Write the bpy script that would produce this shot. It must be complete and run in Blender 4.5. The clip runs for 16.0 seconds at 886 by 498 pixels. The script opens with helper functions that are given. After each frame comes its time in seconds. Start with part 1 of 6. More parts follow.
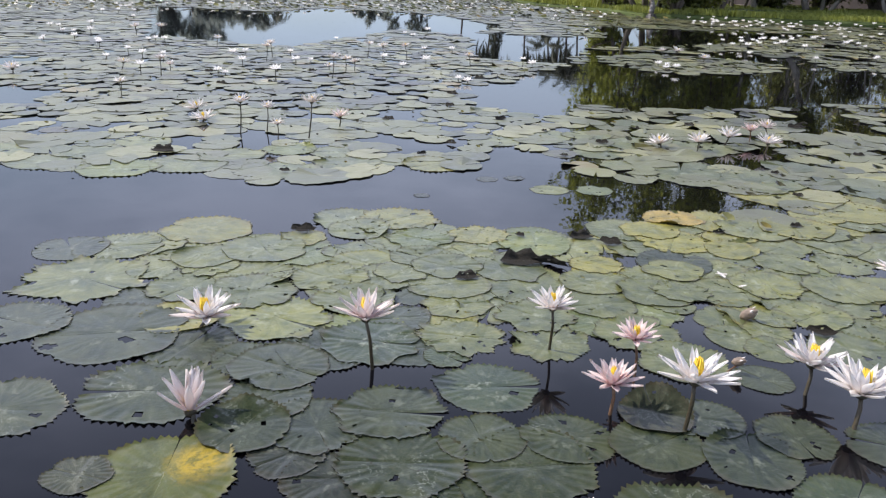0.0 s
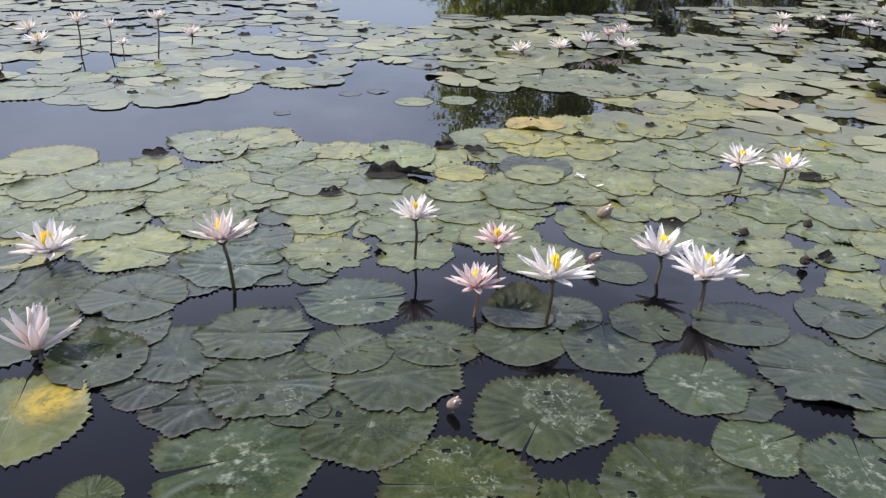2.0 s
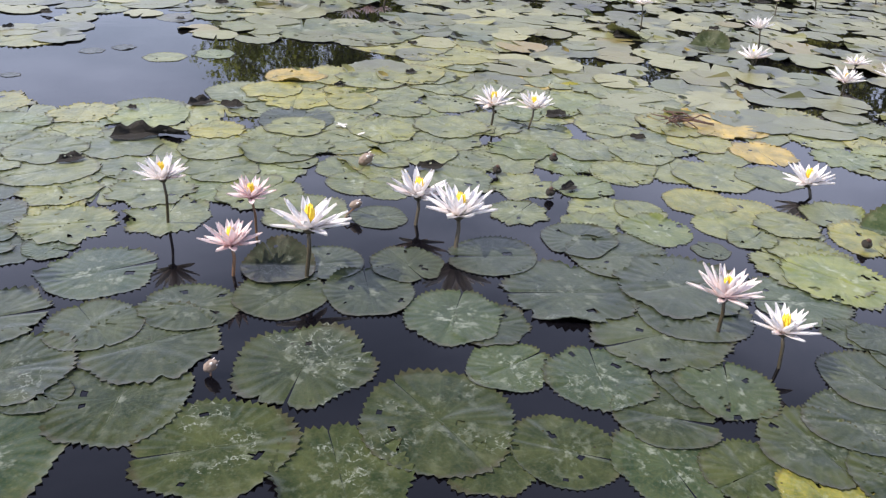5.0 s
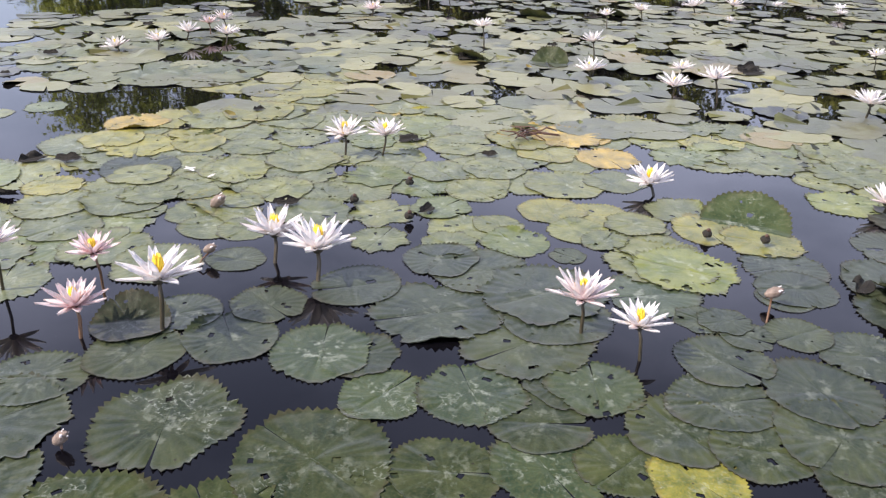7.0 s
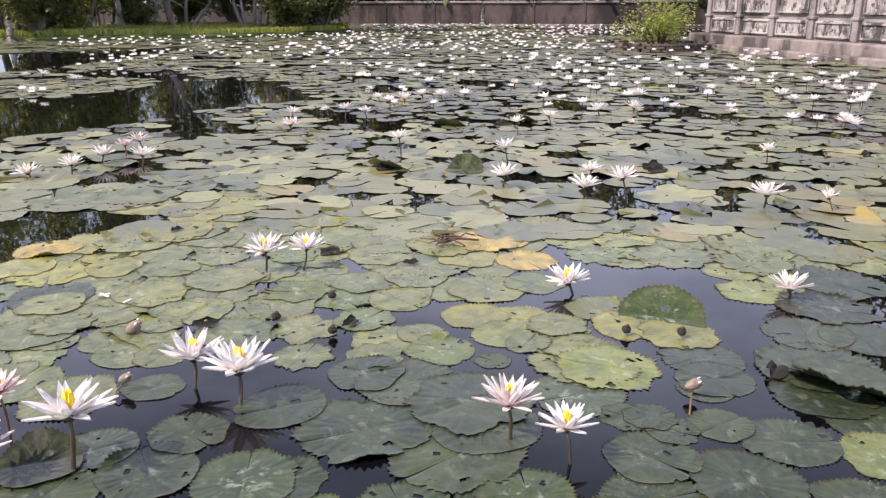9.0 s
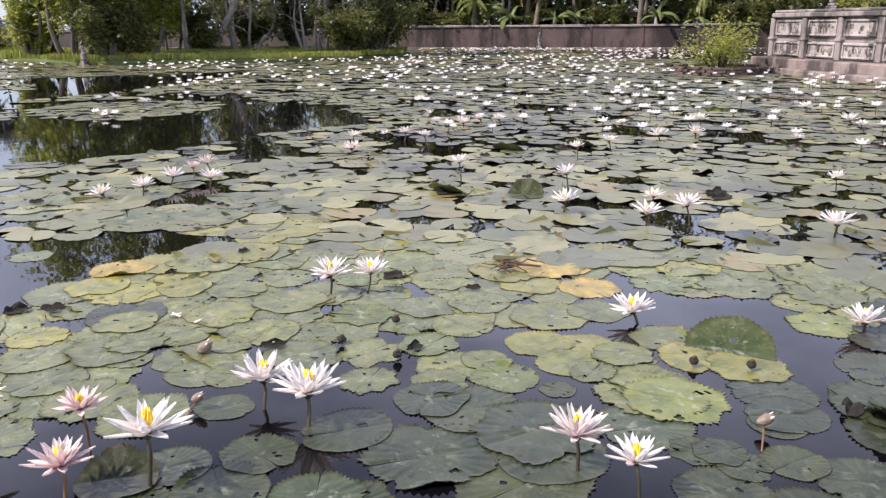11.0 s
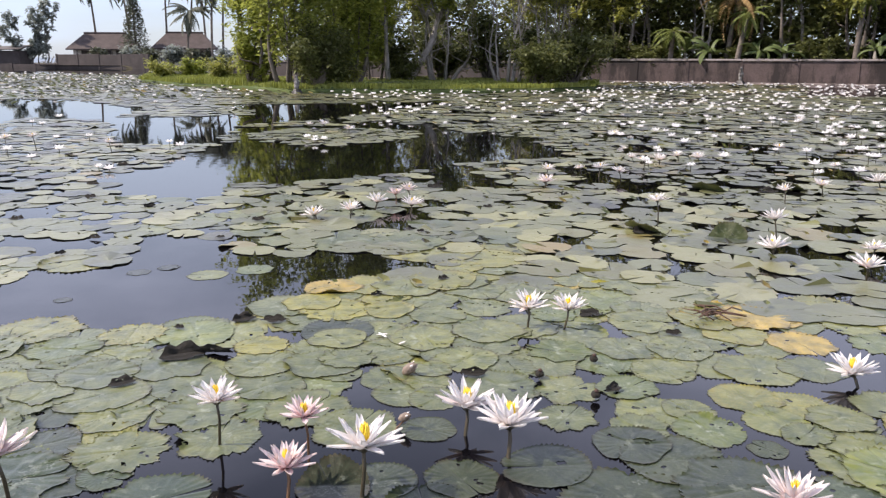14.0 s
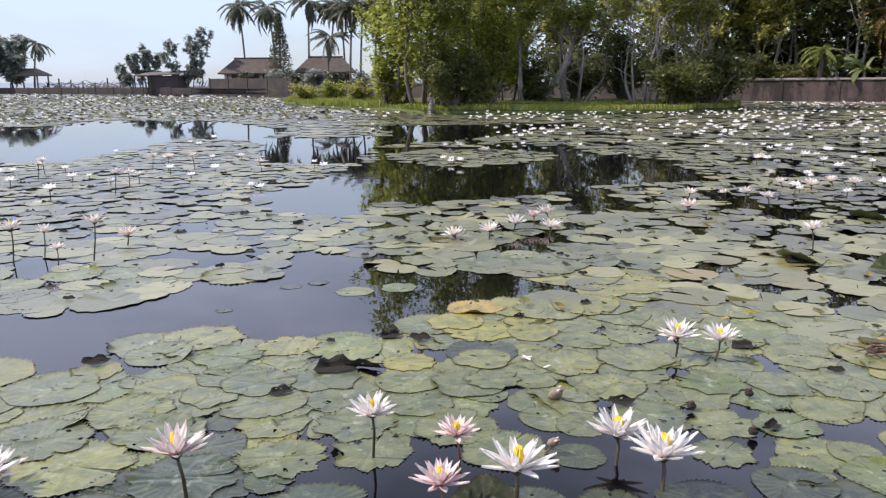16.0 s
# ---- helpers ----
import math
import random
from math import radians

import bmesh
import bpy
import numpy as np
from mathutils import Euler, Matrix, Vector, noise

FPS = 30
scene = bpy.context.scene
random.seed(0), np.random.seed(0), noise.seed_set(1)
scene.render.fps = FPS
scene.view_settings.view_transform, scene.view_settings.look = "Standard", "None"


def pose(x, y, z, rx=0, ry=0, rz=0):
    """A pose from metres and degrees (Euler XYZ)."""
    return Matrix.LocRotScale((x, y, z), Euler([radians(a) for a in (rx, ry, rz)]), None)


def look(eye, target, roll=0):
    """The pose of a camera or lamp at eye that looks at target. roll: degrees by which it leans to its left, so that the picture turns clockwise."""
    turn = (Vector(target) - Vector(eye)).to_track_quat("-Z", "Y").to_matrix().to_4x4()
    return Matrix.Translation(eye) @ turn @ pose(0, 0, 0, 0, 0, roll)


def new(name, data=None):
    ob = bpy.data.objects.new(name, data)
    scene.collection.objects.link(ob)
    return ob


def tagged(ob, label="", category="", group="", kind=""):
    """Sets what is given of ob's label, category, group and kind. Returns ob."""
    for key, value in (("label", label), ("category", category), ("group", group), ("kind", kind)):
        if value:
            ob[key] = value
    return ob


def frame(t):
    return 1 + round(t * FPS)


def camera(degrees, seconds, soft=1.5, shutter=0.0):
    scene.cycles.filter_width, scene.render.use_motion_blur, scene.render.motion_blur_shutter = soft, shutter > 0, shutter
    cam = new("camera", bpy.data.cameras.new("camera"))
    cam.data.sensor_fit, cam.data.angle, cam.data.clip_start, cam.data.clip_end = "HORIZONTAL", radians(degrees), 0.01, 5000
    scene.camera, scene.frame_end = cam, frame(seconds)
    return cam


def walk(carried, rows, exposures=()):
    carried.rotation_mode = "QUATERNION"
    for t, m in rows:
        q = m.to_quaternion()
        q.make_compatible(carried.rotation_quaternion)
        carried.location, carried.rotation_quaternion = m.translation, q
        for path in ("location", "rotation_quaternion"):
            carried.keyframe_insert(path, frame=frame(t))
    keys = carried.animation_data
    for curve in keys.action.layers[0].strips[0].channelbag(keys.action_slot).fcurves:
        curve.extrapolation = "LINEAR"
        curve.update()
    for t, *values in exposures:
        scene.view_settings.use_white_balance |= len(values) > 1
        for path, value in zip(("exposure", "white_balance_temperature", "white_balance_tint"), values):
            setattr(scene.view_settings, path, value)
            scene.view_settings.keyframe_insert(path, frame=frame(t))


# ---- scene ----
cam = camera(58.6, 16.0, soft=1.3)
PATH = [
    (0, (0.24, -0.168, 1.375), (0.041, 1.711, 0.719), 1.6),
    (0.5, (0.258, -0.153, 1.363), (0.16, 1.715, 0.655), 1.9),
    (1, (0.279, -0.149, 1.351), (0.253, 1.7, 0.589), 1.6),
    (1.5, (0.3, -0.147, 1.343), (0.337, 1.683, 0.537), 1.1),
    (2, (0.316, -0.146, 1.337), (0.422, 1.668, 0.5), 1.4),
    (2.5, (0.333, -0.146, 1.334), (0.464, 1.655, 0.474), 1.0),
    (3, (0.349, -0.147, 1.329), (0.54, 1.636, 0.445), 1.4),
    (3.5, (0.366, -0.148, 1.32), (0.627, 1.616, 0.413), 1.8),
    (4, (0.392, -0.145, 1.314), (0.762, 1.596, 0.402), 2.7),
    (4.5, (0.412, -0.154, 1.305), (0.927, 1.545, 0.385), 3.5),
    (4.7, (0.427, -0.168, 1.32), (0.979, 1.519, 0.398), 3.5),
    (6.8, (0.496, -0.171, 1.315), (1.368, 1.401, 0.439), 2.2),
    (7, (0.501, -0.178, 1.31), (1.398, 1.398, 0.468), 1.4),
    (7.5, (0.513, -0.187, 1.31), (1.49, 1.361, 0.504), 0.8),
    (8, (0.522, -0.185, 1.314), (1.555, 1.351, 0.556), 0.4),
    (8.5, (0.53, -0.189, 1.333), (1.574, 1.373, 0.645), -0.2),
    (9, (0.522, -0.195, 1.343), (1.618, 1.367, 0.745), -0.1),
    (9.2, (0.517, -0.194, 1.342), (1.635, 1.357, 0.755), -0.2),
    (11.3, (0.462, -0.176, 1.37), (1.425, 1.49, 0.825), -0.1),
    (11.5, (0.458, -0.179, 1.37), (1.4, 1.494, 0.81), 0.2),
    (12, (0.443, -0.173, 1.382), (1.334, 1.535, 0.845), 0.1),
    (12.5, (0.412, -0.166, 1.39), (1.228, 1.585, 0.871), 0.1),
    (13, (0.371, -0.166, 1.403), (1.068, 1.645, 0.916), -0.1),
    (13.5, (0.349, -0.168, 1.411), (0.992, 1.666, 0.938), -0.2),
    (14, (0.337, -0.168, 1.409), (0.933, 1.682, 0.938), 0.1),
    (14.5, (0.308, -0.168, 1.413), (0.852, 1.699, 0.944), 0.0),
    (15, (0.284, -0.165, 1.417), (0.77, 1.721, 0.961), -0.1),
    (15.5, (0.251, -0.168, 1.425), (0.65, 1.74, 0.979), 0.0),
    (16, (0.226, -0.169, 1.427), (0.515, 1.765, 1.007), -0.4),
]
walk(cam, [(t, look(eye, target, roll)) for t, eye, target, roll in PATH],
     exposures=[(0, 0.04, 6500, 12), (1.5, 0.13, 6550, 12), (3, 0.27, 6550, 12), (4.5, 0.34, 6550, 14), (7.5, 0.43, 6650, 18), (9, 0.41, 6800, 19), (12, 0.38, 6800, 18), (14, 0.27, 6750, 16), (16, 0.18, 6650, 15)])

# ---- daylight ----
SUN_TO = Vector((-0.66, 0.13, 0.74)).normalized()
world = bpy.data.worlds.new("sky")
scene.world = world
world.use_nodes = True
wn, wl = world.node_tree.nodes, world.node_tree.links
wn.clear()
sky = wn.new("ShaderNodeTexSky")
sky.sky_type = 'NISHITA'
sky.sun_disc = False
sky.sun_elevation = math.asin(SUN_TO.z)
sky.sun_rotation = math.atan2(SUN_TO.x, SUN_TO.y)
sky.air_density, sky.dust_density, sky.ozone_density = 1.0, 0.6, 2.0
geo = wn.new("ShaderNodeTexCoord")
mapn = wn.new("ShaderNodeMapping")
mapn.inputs["Scale"].default_value = (1.6, 1.6, 5.0)
mapn.inputs["Location"].default_value = (3.1, 0.4, 0.2)
cl = wn.new("ShaderNodeTexNoise")
cl.inputs["Scale"].default_value, cl.inputs["Detail"].default_value, cl.inputs["Roughness"].default_value = 1.3, 7.0, 0.55
cr = wn.new("ShaderNodeValToRGB")
cr.color_ramp.elements[0].position, cr.color_ramp.elements[1].position = 0.40, 0.56
cr.color_ramp.elements[0].color = (0.55, 0.55, 0.55, 1)
cr.color_ramp.elements[1].color = (0.95, 0.95, 0.95, 1)
mixs = wn.new("ShaderNodeMix")
mixs.data_type = 'RGBA'
tone = wn.new("ShaderNodeMix")
tone.data_type = 'RGBA'
tone.inputs[6].default_value = (6.4, 7.9, 10.0, 1)
tone.inputs[7].default_value = (13.0, 14.5, 19.4, 1)
bg = wn.new("ShaderNodeBackground")
bg.inputs["Strength"].default_value = 0.10
wo = wn.new("ShaderNodeOutputWorld")
wl.new(geo.outputs["Generated"], mapn.inputs["Vector"])
wl.new(mapn.outputs["Vector"], cl.inputs["Vector"])
wl.new(cl.outputs["Fac"], cr.inputs["Fac"])
rise = wn.new("ShaderNodeSeparateXYZ")
thin = wn.new("ShaderNodeMapRange")
thin.inputs["From Min"].default_value, thin.inputs["From Max"].default_value = 0.0, 0.22
thin.inputs["To Min"].default_value, thin.inputs["To Max"].default_value = 0.95, 1.0
both = wn.new("ShaderNodeMath")
both.operation = 'MULTIPLY'
wl.new(geo.outputs["Generated"], rise.inputs[0])
wl.new(rise.outputs[2], thin.inputs["Value"])
wl.new(cr.outputs["Color"], both.inputs[0])
wl.new(thin.outputs[0], both.inputs[1])
wl.new(both.outputs[0], mixs.inputs[0])
climb = wn.new("ShaderNodeMapRange")
climb.interpolation_type = 'SMOOTHSTEP'
climb.inputs["From Min"].default_value, climb.inputs["From Max"].default_value = 0.05, 0.42
wl.new(rise.outputs[2], climb.inputs["Value"])
wl.new(climb.outputs[0], tone.inputs[0])
crown = wn.new("ShaderNodeMapRange")
crown.interpolation_type = 'SMOOTHSTEP'
crown.inputs["From Min"].default_value, crown.inputs["From Max"].default_value = 0.35, 0.62
zenith = wn.new("ShaderNodeMix")
zenith.data_type = 'RGBA'
zenith.inputs[7].default_value = (6.0, 7.0, 10.0, 1)
wl.new(rise.outputs[2], crown.inputs["Value"])
wl.new(crown.outputs[0], zenith.inputs[0])
wl.new(tone.outputs[2], zenith.inputs[6])
wl.new(zenith.outputs[2], mixs.inputs[7])
wl.new(sky.outputs["Color"], mixs.inputs[6])
wl.new(mixs.outputs[2], bg.inputs["Color"])
wl.new(bg.outputs["Background"], wo.inputs["Surface"])

sun = new("sun", bpy.data.lights.new("sun", 'SUN'))
sun.data.energy, sun.data.angle, sun.data.color = 5.0, radians(1.2), (1.0, 0.93, 0.84)
sun.matrix_world = look((0, 0, 30), Vector((0, 0, 30)) - SUN_TO)

# ---- materials ----
def nodes_of(name):
    m = bpy.data.materials.new(name)
    m.use_nodes = True
    nt = m.node_tree
    return m, nt.nodes, nt.links, nt.nodes["Principled BSDF"]


def noise_node(n, l, scale, detail=4.0, rough=0.55, coord="Object", stretch=None):
    tc = n.new("ShaderNodeTexCoord")
    tx = n.new("ShaderNodeTexNoise")
    tx.inputs["Scale"].default_value, tx.inputs["Detail"].default_value, tx.inputs["Roughness"].default_value = scale, detail, rough
    if stretch:
        mp = n.new("ShaderNodeMapping")
        mp.inputs["Scale"].default_value = stretch
        l.new(tc.outputs[coord], mp.inputs["Vector"])
        l.new(mp.outputs["Vector"], tx.inputs["Vector"])
    else:
        l.new(tc.outputs[coord], tx.inputs["Vector"])
    return tx.outputs["Fac"]


def ramp(n, l, fac, stops):
    r = n.new("ShaderNodeValToRGB")
    e = r.color_ramp.elements
    while len(e) < len(stops):
        e.new(0.5)
    for k, (p, c) in zip(e, stops):
        k.position, k.color = p, (*c, 1) if len(c) == 3 else c
    l.new(fac, r.inputs["Fac"])
    return r.outputs["Color"]


def blend(n, l, fac, a, b, mode='MIX'):
    m = n.new("ShaderNodeMix")
    m.data_type, m.blend_type = 'RGBA', mode
    for sock, v in ((m.inputs[0], fac), (m.inputs[6], a), (m.inputs[7], b)):
        if isinstance(v, (int, float)):
            sock.default_value = v
        elif isinstance(v, tuple):
            sock.default_value = (*v, 1)
        else:
            l.new(v, sock)
    return m.outputs[2]


def maths(n, l, op, a, b=0.0):
    m = n.new("ShaderNodeMath")
    m.operation = op
    for sock, v in ((m.inputs[0], a), (m.inputs[1], b)):
        if isinstance(v, (int, float)):
            sock.default_value = v
        else:
            l.new(v, sock)
    return m.outputs[0]


def bump(n, l, p, height, strength, distance):
    b = n.new("ShaderNodeBump")
    b.inputs["Strength"].default_value, b.inputs["Distance"].default_value = strength, distance
    l.new(height, b.inputs["Height"])
    l.new(b.outputs["Normal"], p.inputs["Normal"])


def rough_material(name, dark, light, scale=3.0, rough=0.8, relief=0.3, fine=40.0, coord="Object", stain=None, cover=0.50):
    m, n, l, p = nodes_of(name)
    a = noise_node(n, l, scale, 5.0, 0.6, coord)
    b = noise_node(n, l, fine, 3.0, 0.6, coord)
    col = ramp(n, l, a, [(0.32, dark), (0.68, light)])
    col = blend(n, l, 0.35, col, ramp(n, l, b, [(0.3, dark), (0.7, light)]))
    if stain:
        s = noise_node(n, l, scale * 0.6, 6.0, 0.7, coord, (1, 1, 0.35))
        col = blend(n, l, ramp(n, l, s, [(cover, (0, 0, 0)), (cover + 0.10, (1, 1, 1))]), col, stain)
    l.new(col, p.inputs["Base Color"])
    p.inputs["Roughness"].default_value = rough
    bump(n, l, p, maths(n, l, 'ADD', a, maths(n, l, 'MULTIPLY', b, 0.4)), relief, 0.05)
    return m


def grazing_gloss(n, l, p, low, high):
    """More gloss where the surface is seen at a low angle, as on waxy leaves."""
    lw = n.new("ShaderNodeLayerWeight")
    lw.inputs["Blend"].default_value = 0.5
    mr = n.new("ShaderNodeMapRange")
    mr.inputs["From Min"].default_value, mr.inputs["From Max"].default_value = 0.36, 0.72
    mr.inputs["To Min"].default_value, mr.inputs["To Max"].default_value = low, high
    l.new(lw.outputs["Facing"], mr.inputs["Value"])
    l.new(mr.outputs[0], p.inputs["Specular IOR Level"])


def pad_material(name, dark, light, rim, spots=0.8, wash=0.75, gloss=0.34, blotch=None):
    """A lily pad's upper face in its own unit disc: radial veins, pale scurf near the middle, bitten brown spots."""
    m, n, l, p = nodes_of(name)
    tc = n.new("ShaderNodeTexCoord")
    sep = n.new("ShaderNodeSeparateXYZ")
    l.new(tc.outputs["Object"], sep.inputs[0])
    oi = n.new("ShaderNodeObjectInfo")
    ang = maths(n, l, 'ARCTAN2', sep.outputs[1], sep.outputs[0])
    vein = maths(n, l, 'POWER', maths(n, l, 'ABSOLUTE', maths(n, l, 'SINE', maths(n, l, 'MULTIPLY', ang, 9.0))), 0.35)
    rad = n.new("ShaderNodeVectorMath")
    rad.operation = 'LENGTH'
    l.new(tc.outputs["Object"], rad.inputs[0])
    r = rad.outputs["Value"]
    shift = n.new("ShaderNodeVectorMath")
    shift.operation = 'ADD'
    comb = n.new("ShaderNodeCombineXYZ")
    rnd = maths(n, l, 'MULTIPLY', oi.outputs["Random"], 37.0)
    for k in range(3):
        l.new(rnd, comb.inputs[k])
    l.new(tc.outputs["Object"], shift.inputs[0])
    l.new(comb.outputs[0], shift.inputs[1])

    def tex(scale, detail, rough):
        t = n.new("ShaderNodeTexNoise")
        t.inputs["Scale"].default_value, t.inputs["Detail"].default_value, t.inputs["Roughness"].default_value = scale, detail, rough
        l.new(shift.outputs[0], t.inputs["Vector"])
        return t.outputs["Fac"]
    big, mid, fine = tex(1.9, 5, 0.65), tex(4.5, 6, 0.68), tex(22, 4, 0.6)
    col = ramp(n, l, big, [(0.36, dark), (0.64, light)])
    tint = ramp(n, l, oi.outputs["Random"], [(0.0, (0.74, 0.80, 0.84)), (0.35, (0.92, 0.95, 0.94)), (0.7, (1.12, 1.10, 0.98)), (1.0, (1.36, 1.31, 0.98))])
    col = blend(n, l, 1.0, col, tint, 'MULTIPLY')
    col = blend(n, l, maths(n, l, 'MULTIPLY', maths(n, l, 'SUBTRACT', 1.0, vein), 0.05), col, (0.30, 0.36, 0.22))
    col = blend(n, l, maths(n, l, 'MULTIPLY', ramp(n, l, fine, [(0.45, (0, 0, 0)), (0.75, (1, 1, 1))]), 0.36), col, rim)
    edge = maths(n, l, 'MULTIPLY', ramp(n, l, r, [(0.72, (0, 0, 0)), (1.0, (1, 1, 1))]), ramp(n, l, mid, [(0.42, (0, 0, 0)), (0.62, (1, 1, 1))]))
    col = blend(n, l, maths(n, l, 'MULTIPLY', edge, 0.30), col, rim)
    # dark brown rim that also paints in the contact shade between pads
    shaded_margin = maths(n, l, 'MULTIPLY', ramp(n, l, r, [(0.93, (0, 0, 0)), (0.985, (1, 1, 1))]), ramp(n, l, fine, [(0.3, (0.35,) * 3), (0.6, (0.9,) * 3)]))
    col = blend(n, l, maths(n, l, 'MULTIPLY', shaded_margin, 0.75), col, (0.040, 0.034, 0.018))
    scurf = maths(n, l, 'MULTIPLY', ramp(n, l, mid, [(0.535, (0, 0, 0)), (0.64, (1, 1, 1))]), ramp(n, l, r, [(0.0, (1, 1, 1)), (0.85, (0.1, 0.1, 0.1))]))
    col = blend(n, l, maths(n, l, 'MULTIPLY', scurf, wash), col, (0.38, 0.41, 0.33))
    line = n.new("ShaderNodeTexNoise")
    line.inputs["Scale"].default_value, line.inputs["Detail"].default_value, line.inputs["Roughness"].default_value = 5.5, 3.0, 0.6
    l.new(shift.outputs[0], line.inputs["Vector"])
    thread = ramp(n, l, maths(n, l, 'ABSOLUTE', maths(n, l, 'SUBTRACT', line.outputs["Fac"], 0.5)), [(0.008, (1, 1, 1)), (0.024, (0, 0, 0))])
    where = ramp(n, l, tex(1.5, 2, 0.5), [(0.56, (0, 0, 0)), (0.64, (1, 1, 1))])
    lucky = ramp(n, l, maths(n, l, 'FRACT', maths(n, l, 'MULTIPLY', oi.outputs["Random"], 7.31)), [(0.42, (0.10,) * 3), (0.55, (1, 1, 1))])
    where = maths(n, l, 'MULTIPLY', where, lucky)
    worn = ramp(n, l, fine, [(0.42, (0, 0, 0)), (0.56, (1, 1, 1))])
    scar = maths(n, l, 'MULTIPLY', maths(n, l, 'MULTIPLY', thread, where), worn)
    col = blend(n, l, maths(n, l, 'MULTIPLY', scar, 0.45), col, (0.40, 0.43, 0.37))
    if blotch:
        away = n.new("ShaderNodeVectorMath")
        away.operation = 'DISTANCE'
        away.inputs[1].default_value = blotch
        l.new(tc.outputs["Object"], away.inputs[0])
        sick = ramp(n, l, maths(n, l, 'ADD', away.outputs["Value"], maths(n, l, 'ADD', maths(n, l, 'MULTIPLY', mid, 0.45), maths(n, l, 'MULTIPLY', fine, 0.3))), [(0.60, (0.85,) * 3), (0.92, (0, 0, 0))])
        sick = maths(n, l, 'MULTIPLY', sick, ramp(n, l, tex(9, 5, 0.7), [(0.36, (0.15,) * 3), (0.56, (1, 1, 1))]))
        col = blend(n, l, sick, col, (0.40, 0.28, 0.025))
    vo = n.new("ShaderNodeTexVoronoi")
    vo.inputs["Scale"].default_value = 3.4
    l.new(shift.outputs[0], vo.inputs["Vector"])
    hole = ramp(n, l, maths(n, l, 'ADD', vo.outputs["Distance"], maths(n, l, 'MULTIPLY', fine, 0.12)), [(0.125, (1, 1, 1)), (0.155, (0, 0, 0))])
    keep = ramp(n, l, vo.outputs["Color"], [(0.46, (0, 0, 0)), (0.53, (1, 1, 1))])
    col = blend(n, l, maths(n, l, 'MULTIPLY', maths(n, l, 'MULTIPLY', hole, keep), spots), col, (0.025, 0.022, 0.016))
    l.new(col, p.inputs["Base Color"])
    grazing_gloss(n, l, p, 0.05, 1.35)
    l.new(ramp(n, l, mid, [(0.3, (gloss - 0.06,) * 3), (0.7, (gloss + 0.16,) * 3)]), p.inputs["Roughness"])
    h = maths(n, l, 'ADD', maths(n, l, 'MULTIPLY', vein, 0.11), maths(n, l, 'ADD', maths(n, l, 'MULTIPLY', mid, 0.9), maths(n, l, 'MULTIPLY', fine, 0.25)))
    bump(n, l, p, h, 0.32, 0.010)
    return m


PAD = {
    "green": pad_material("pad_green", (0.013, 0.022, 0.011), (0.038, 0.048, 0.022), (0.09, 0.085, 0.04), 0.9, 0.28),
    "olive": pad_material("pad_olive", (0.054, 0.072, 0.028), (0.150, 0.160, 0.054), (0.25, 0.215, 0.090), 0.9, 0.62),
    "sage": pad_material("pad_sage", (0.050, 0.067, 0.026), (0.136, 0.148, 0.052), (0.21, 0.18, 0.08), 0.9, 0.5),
    "bright": pad_material("pad_bright", (0.060, 0.084, 0.026), (0.140, 0.158, 0.048), (0.17, 0.16, 0.05)),
    "yellow": pad_material("pad_yellow", (0.075, 0.092, 0.026), (0.200, 0.195, 0.044), (0.40, 0.27, 0.04), 0.9, 0.4),
    "orange": pad_material("pad_orange", (0.150, 0.125, 0.034), (0.400, 0.285, 0.055), (0.22, 0.12, 0.03), 0.9, 0.12),
    "fresh": pad_material("pad_fresh", (0.022, 0.038, 0.019), (0.048, 0.066, 0.032), (0.11, 0.10, 0.04), 0.8, 0.6),
    "dark": pad_material("pad_dark", (0.012, 0.018, 0.013), (0.036, 0.042, 0.028), (0.07, 0.045, 0.03), 0.9, 0.35),
}
BLOTCHED = pad_material("pad_blotched", (0.050, 0.062, 0.018), (0.120, 0.128, 0.034), (0.14, 0.12, 0.04), 0.8, 0.3, blotch=(0.28, -0.40, 0.0))


def island_foliage(name, dark, light, through_light=0.35, rough=0.5):
    """Leaves that vary piece by piece and let some sun through."""
    m, n, l, p = nodes_of(name)
    g = n.new("ShaderNodeNewGeometry")
    col = ramp(n, l, g.outputs["Random Per Island"], [(0.0, dark), (0.6, light), (1.0, tuple(min(1, c * 1.35) for c in light))])
    big = noise_node(n, l, 0.35, 3.0)
    col = blend(n, l, ramp(n, l, big, [(0.35, (0, 0, 0)), (0.7, (0.7, 0.7, 0.7))]), col, light)
    l.new(col, p.inputs["Base Color"])
    p.inputs["Roughness"].default_value = rough
    tr = n.new("ShaderNodeBsdfTranslucent")
    l.new(col, tr.inputs["Color"])
    mx = n.new("ShaderNodeMixShader")
    mx.inputs[0].default_value = through_light
    l.new(p.outputs[0], mx.inputs[1])
    l.new(tr.outputs[0], mx.inputs[2])
    l.new(mx.outputs[0], n["Material Output"].inputs["Surface"])
    return m


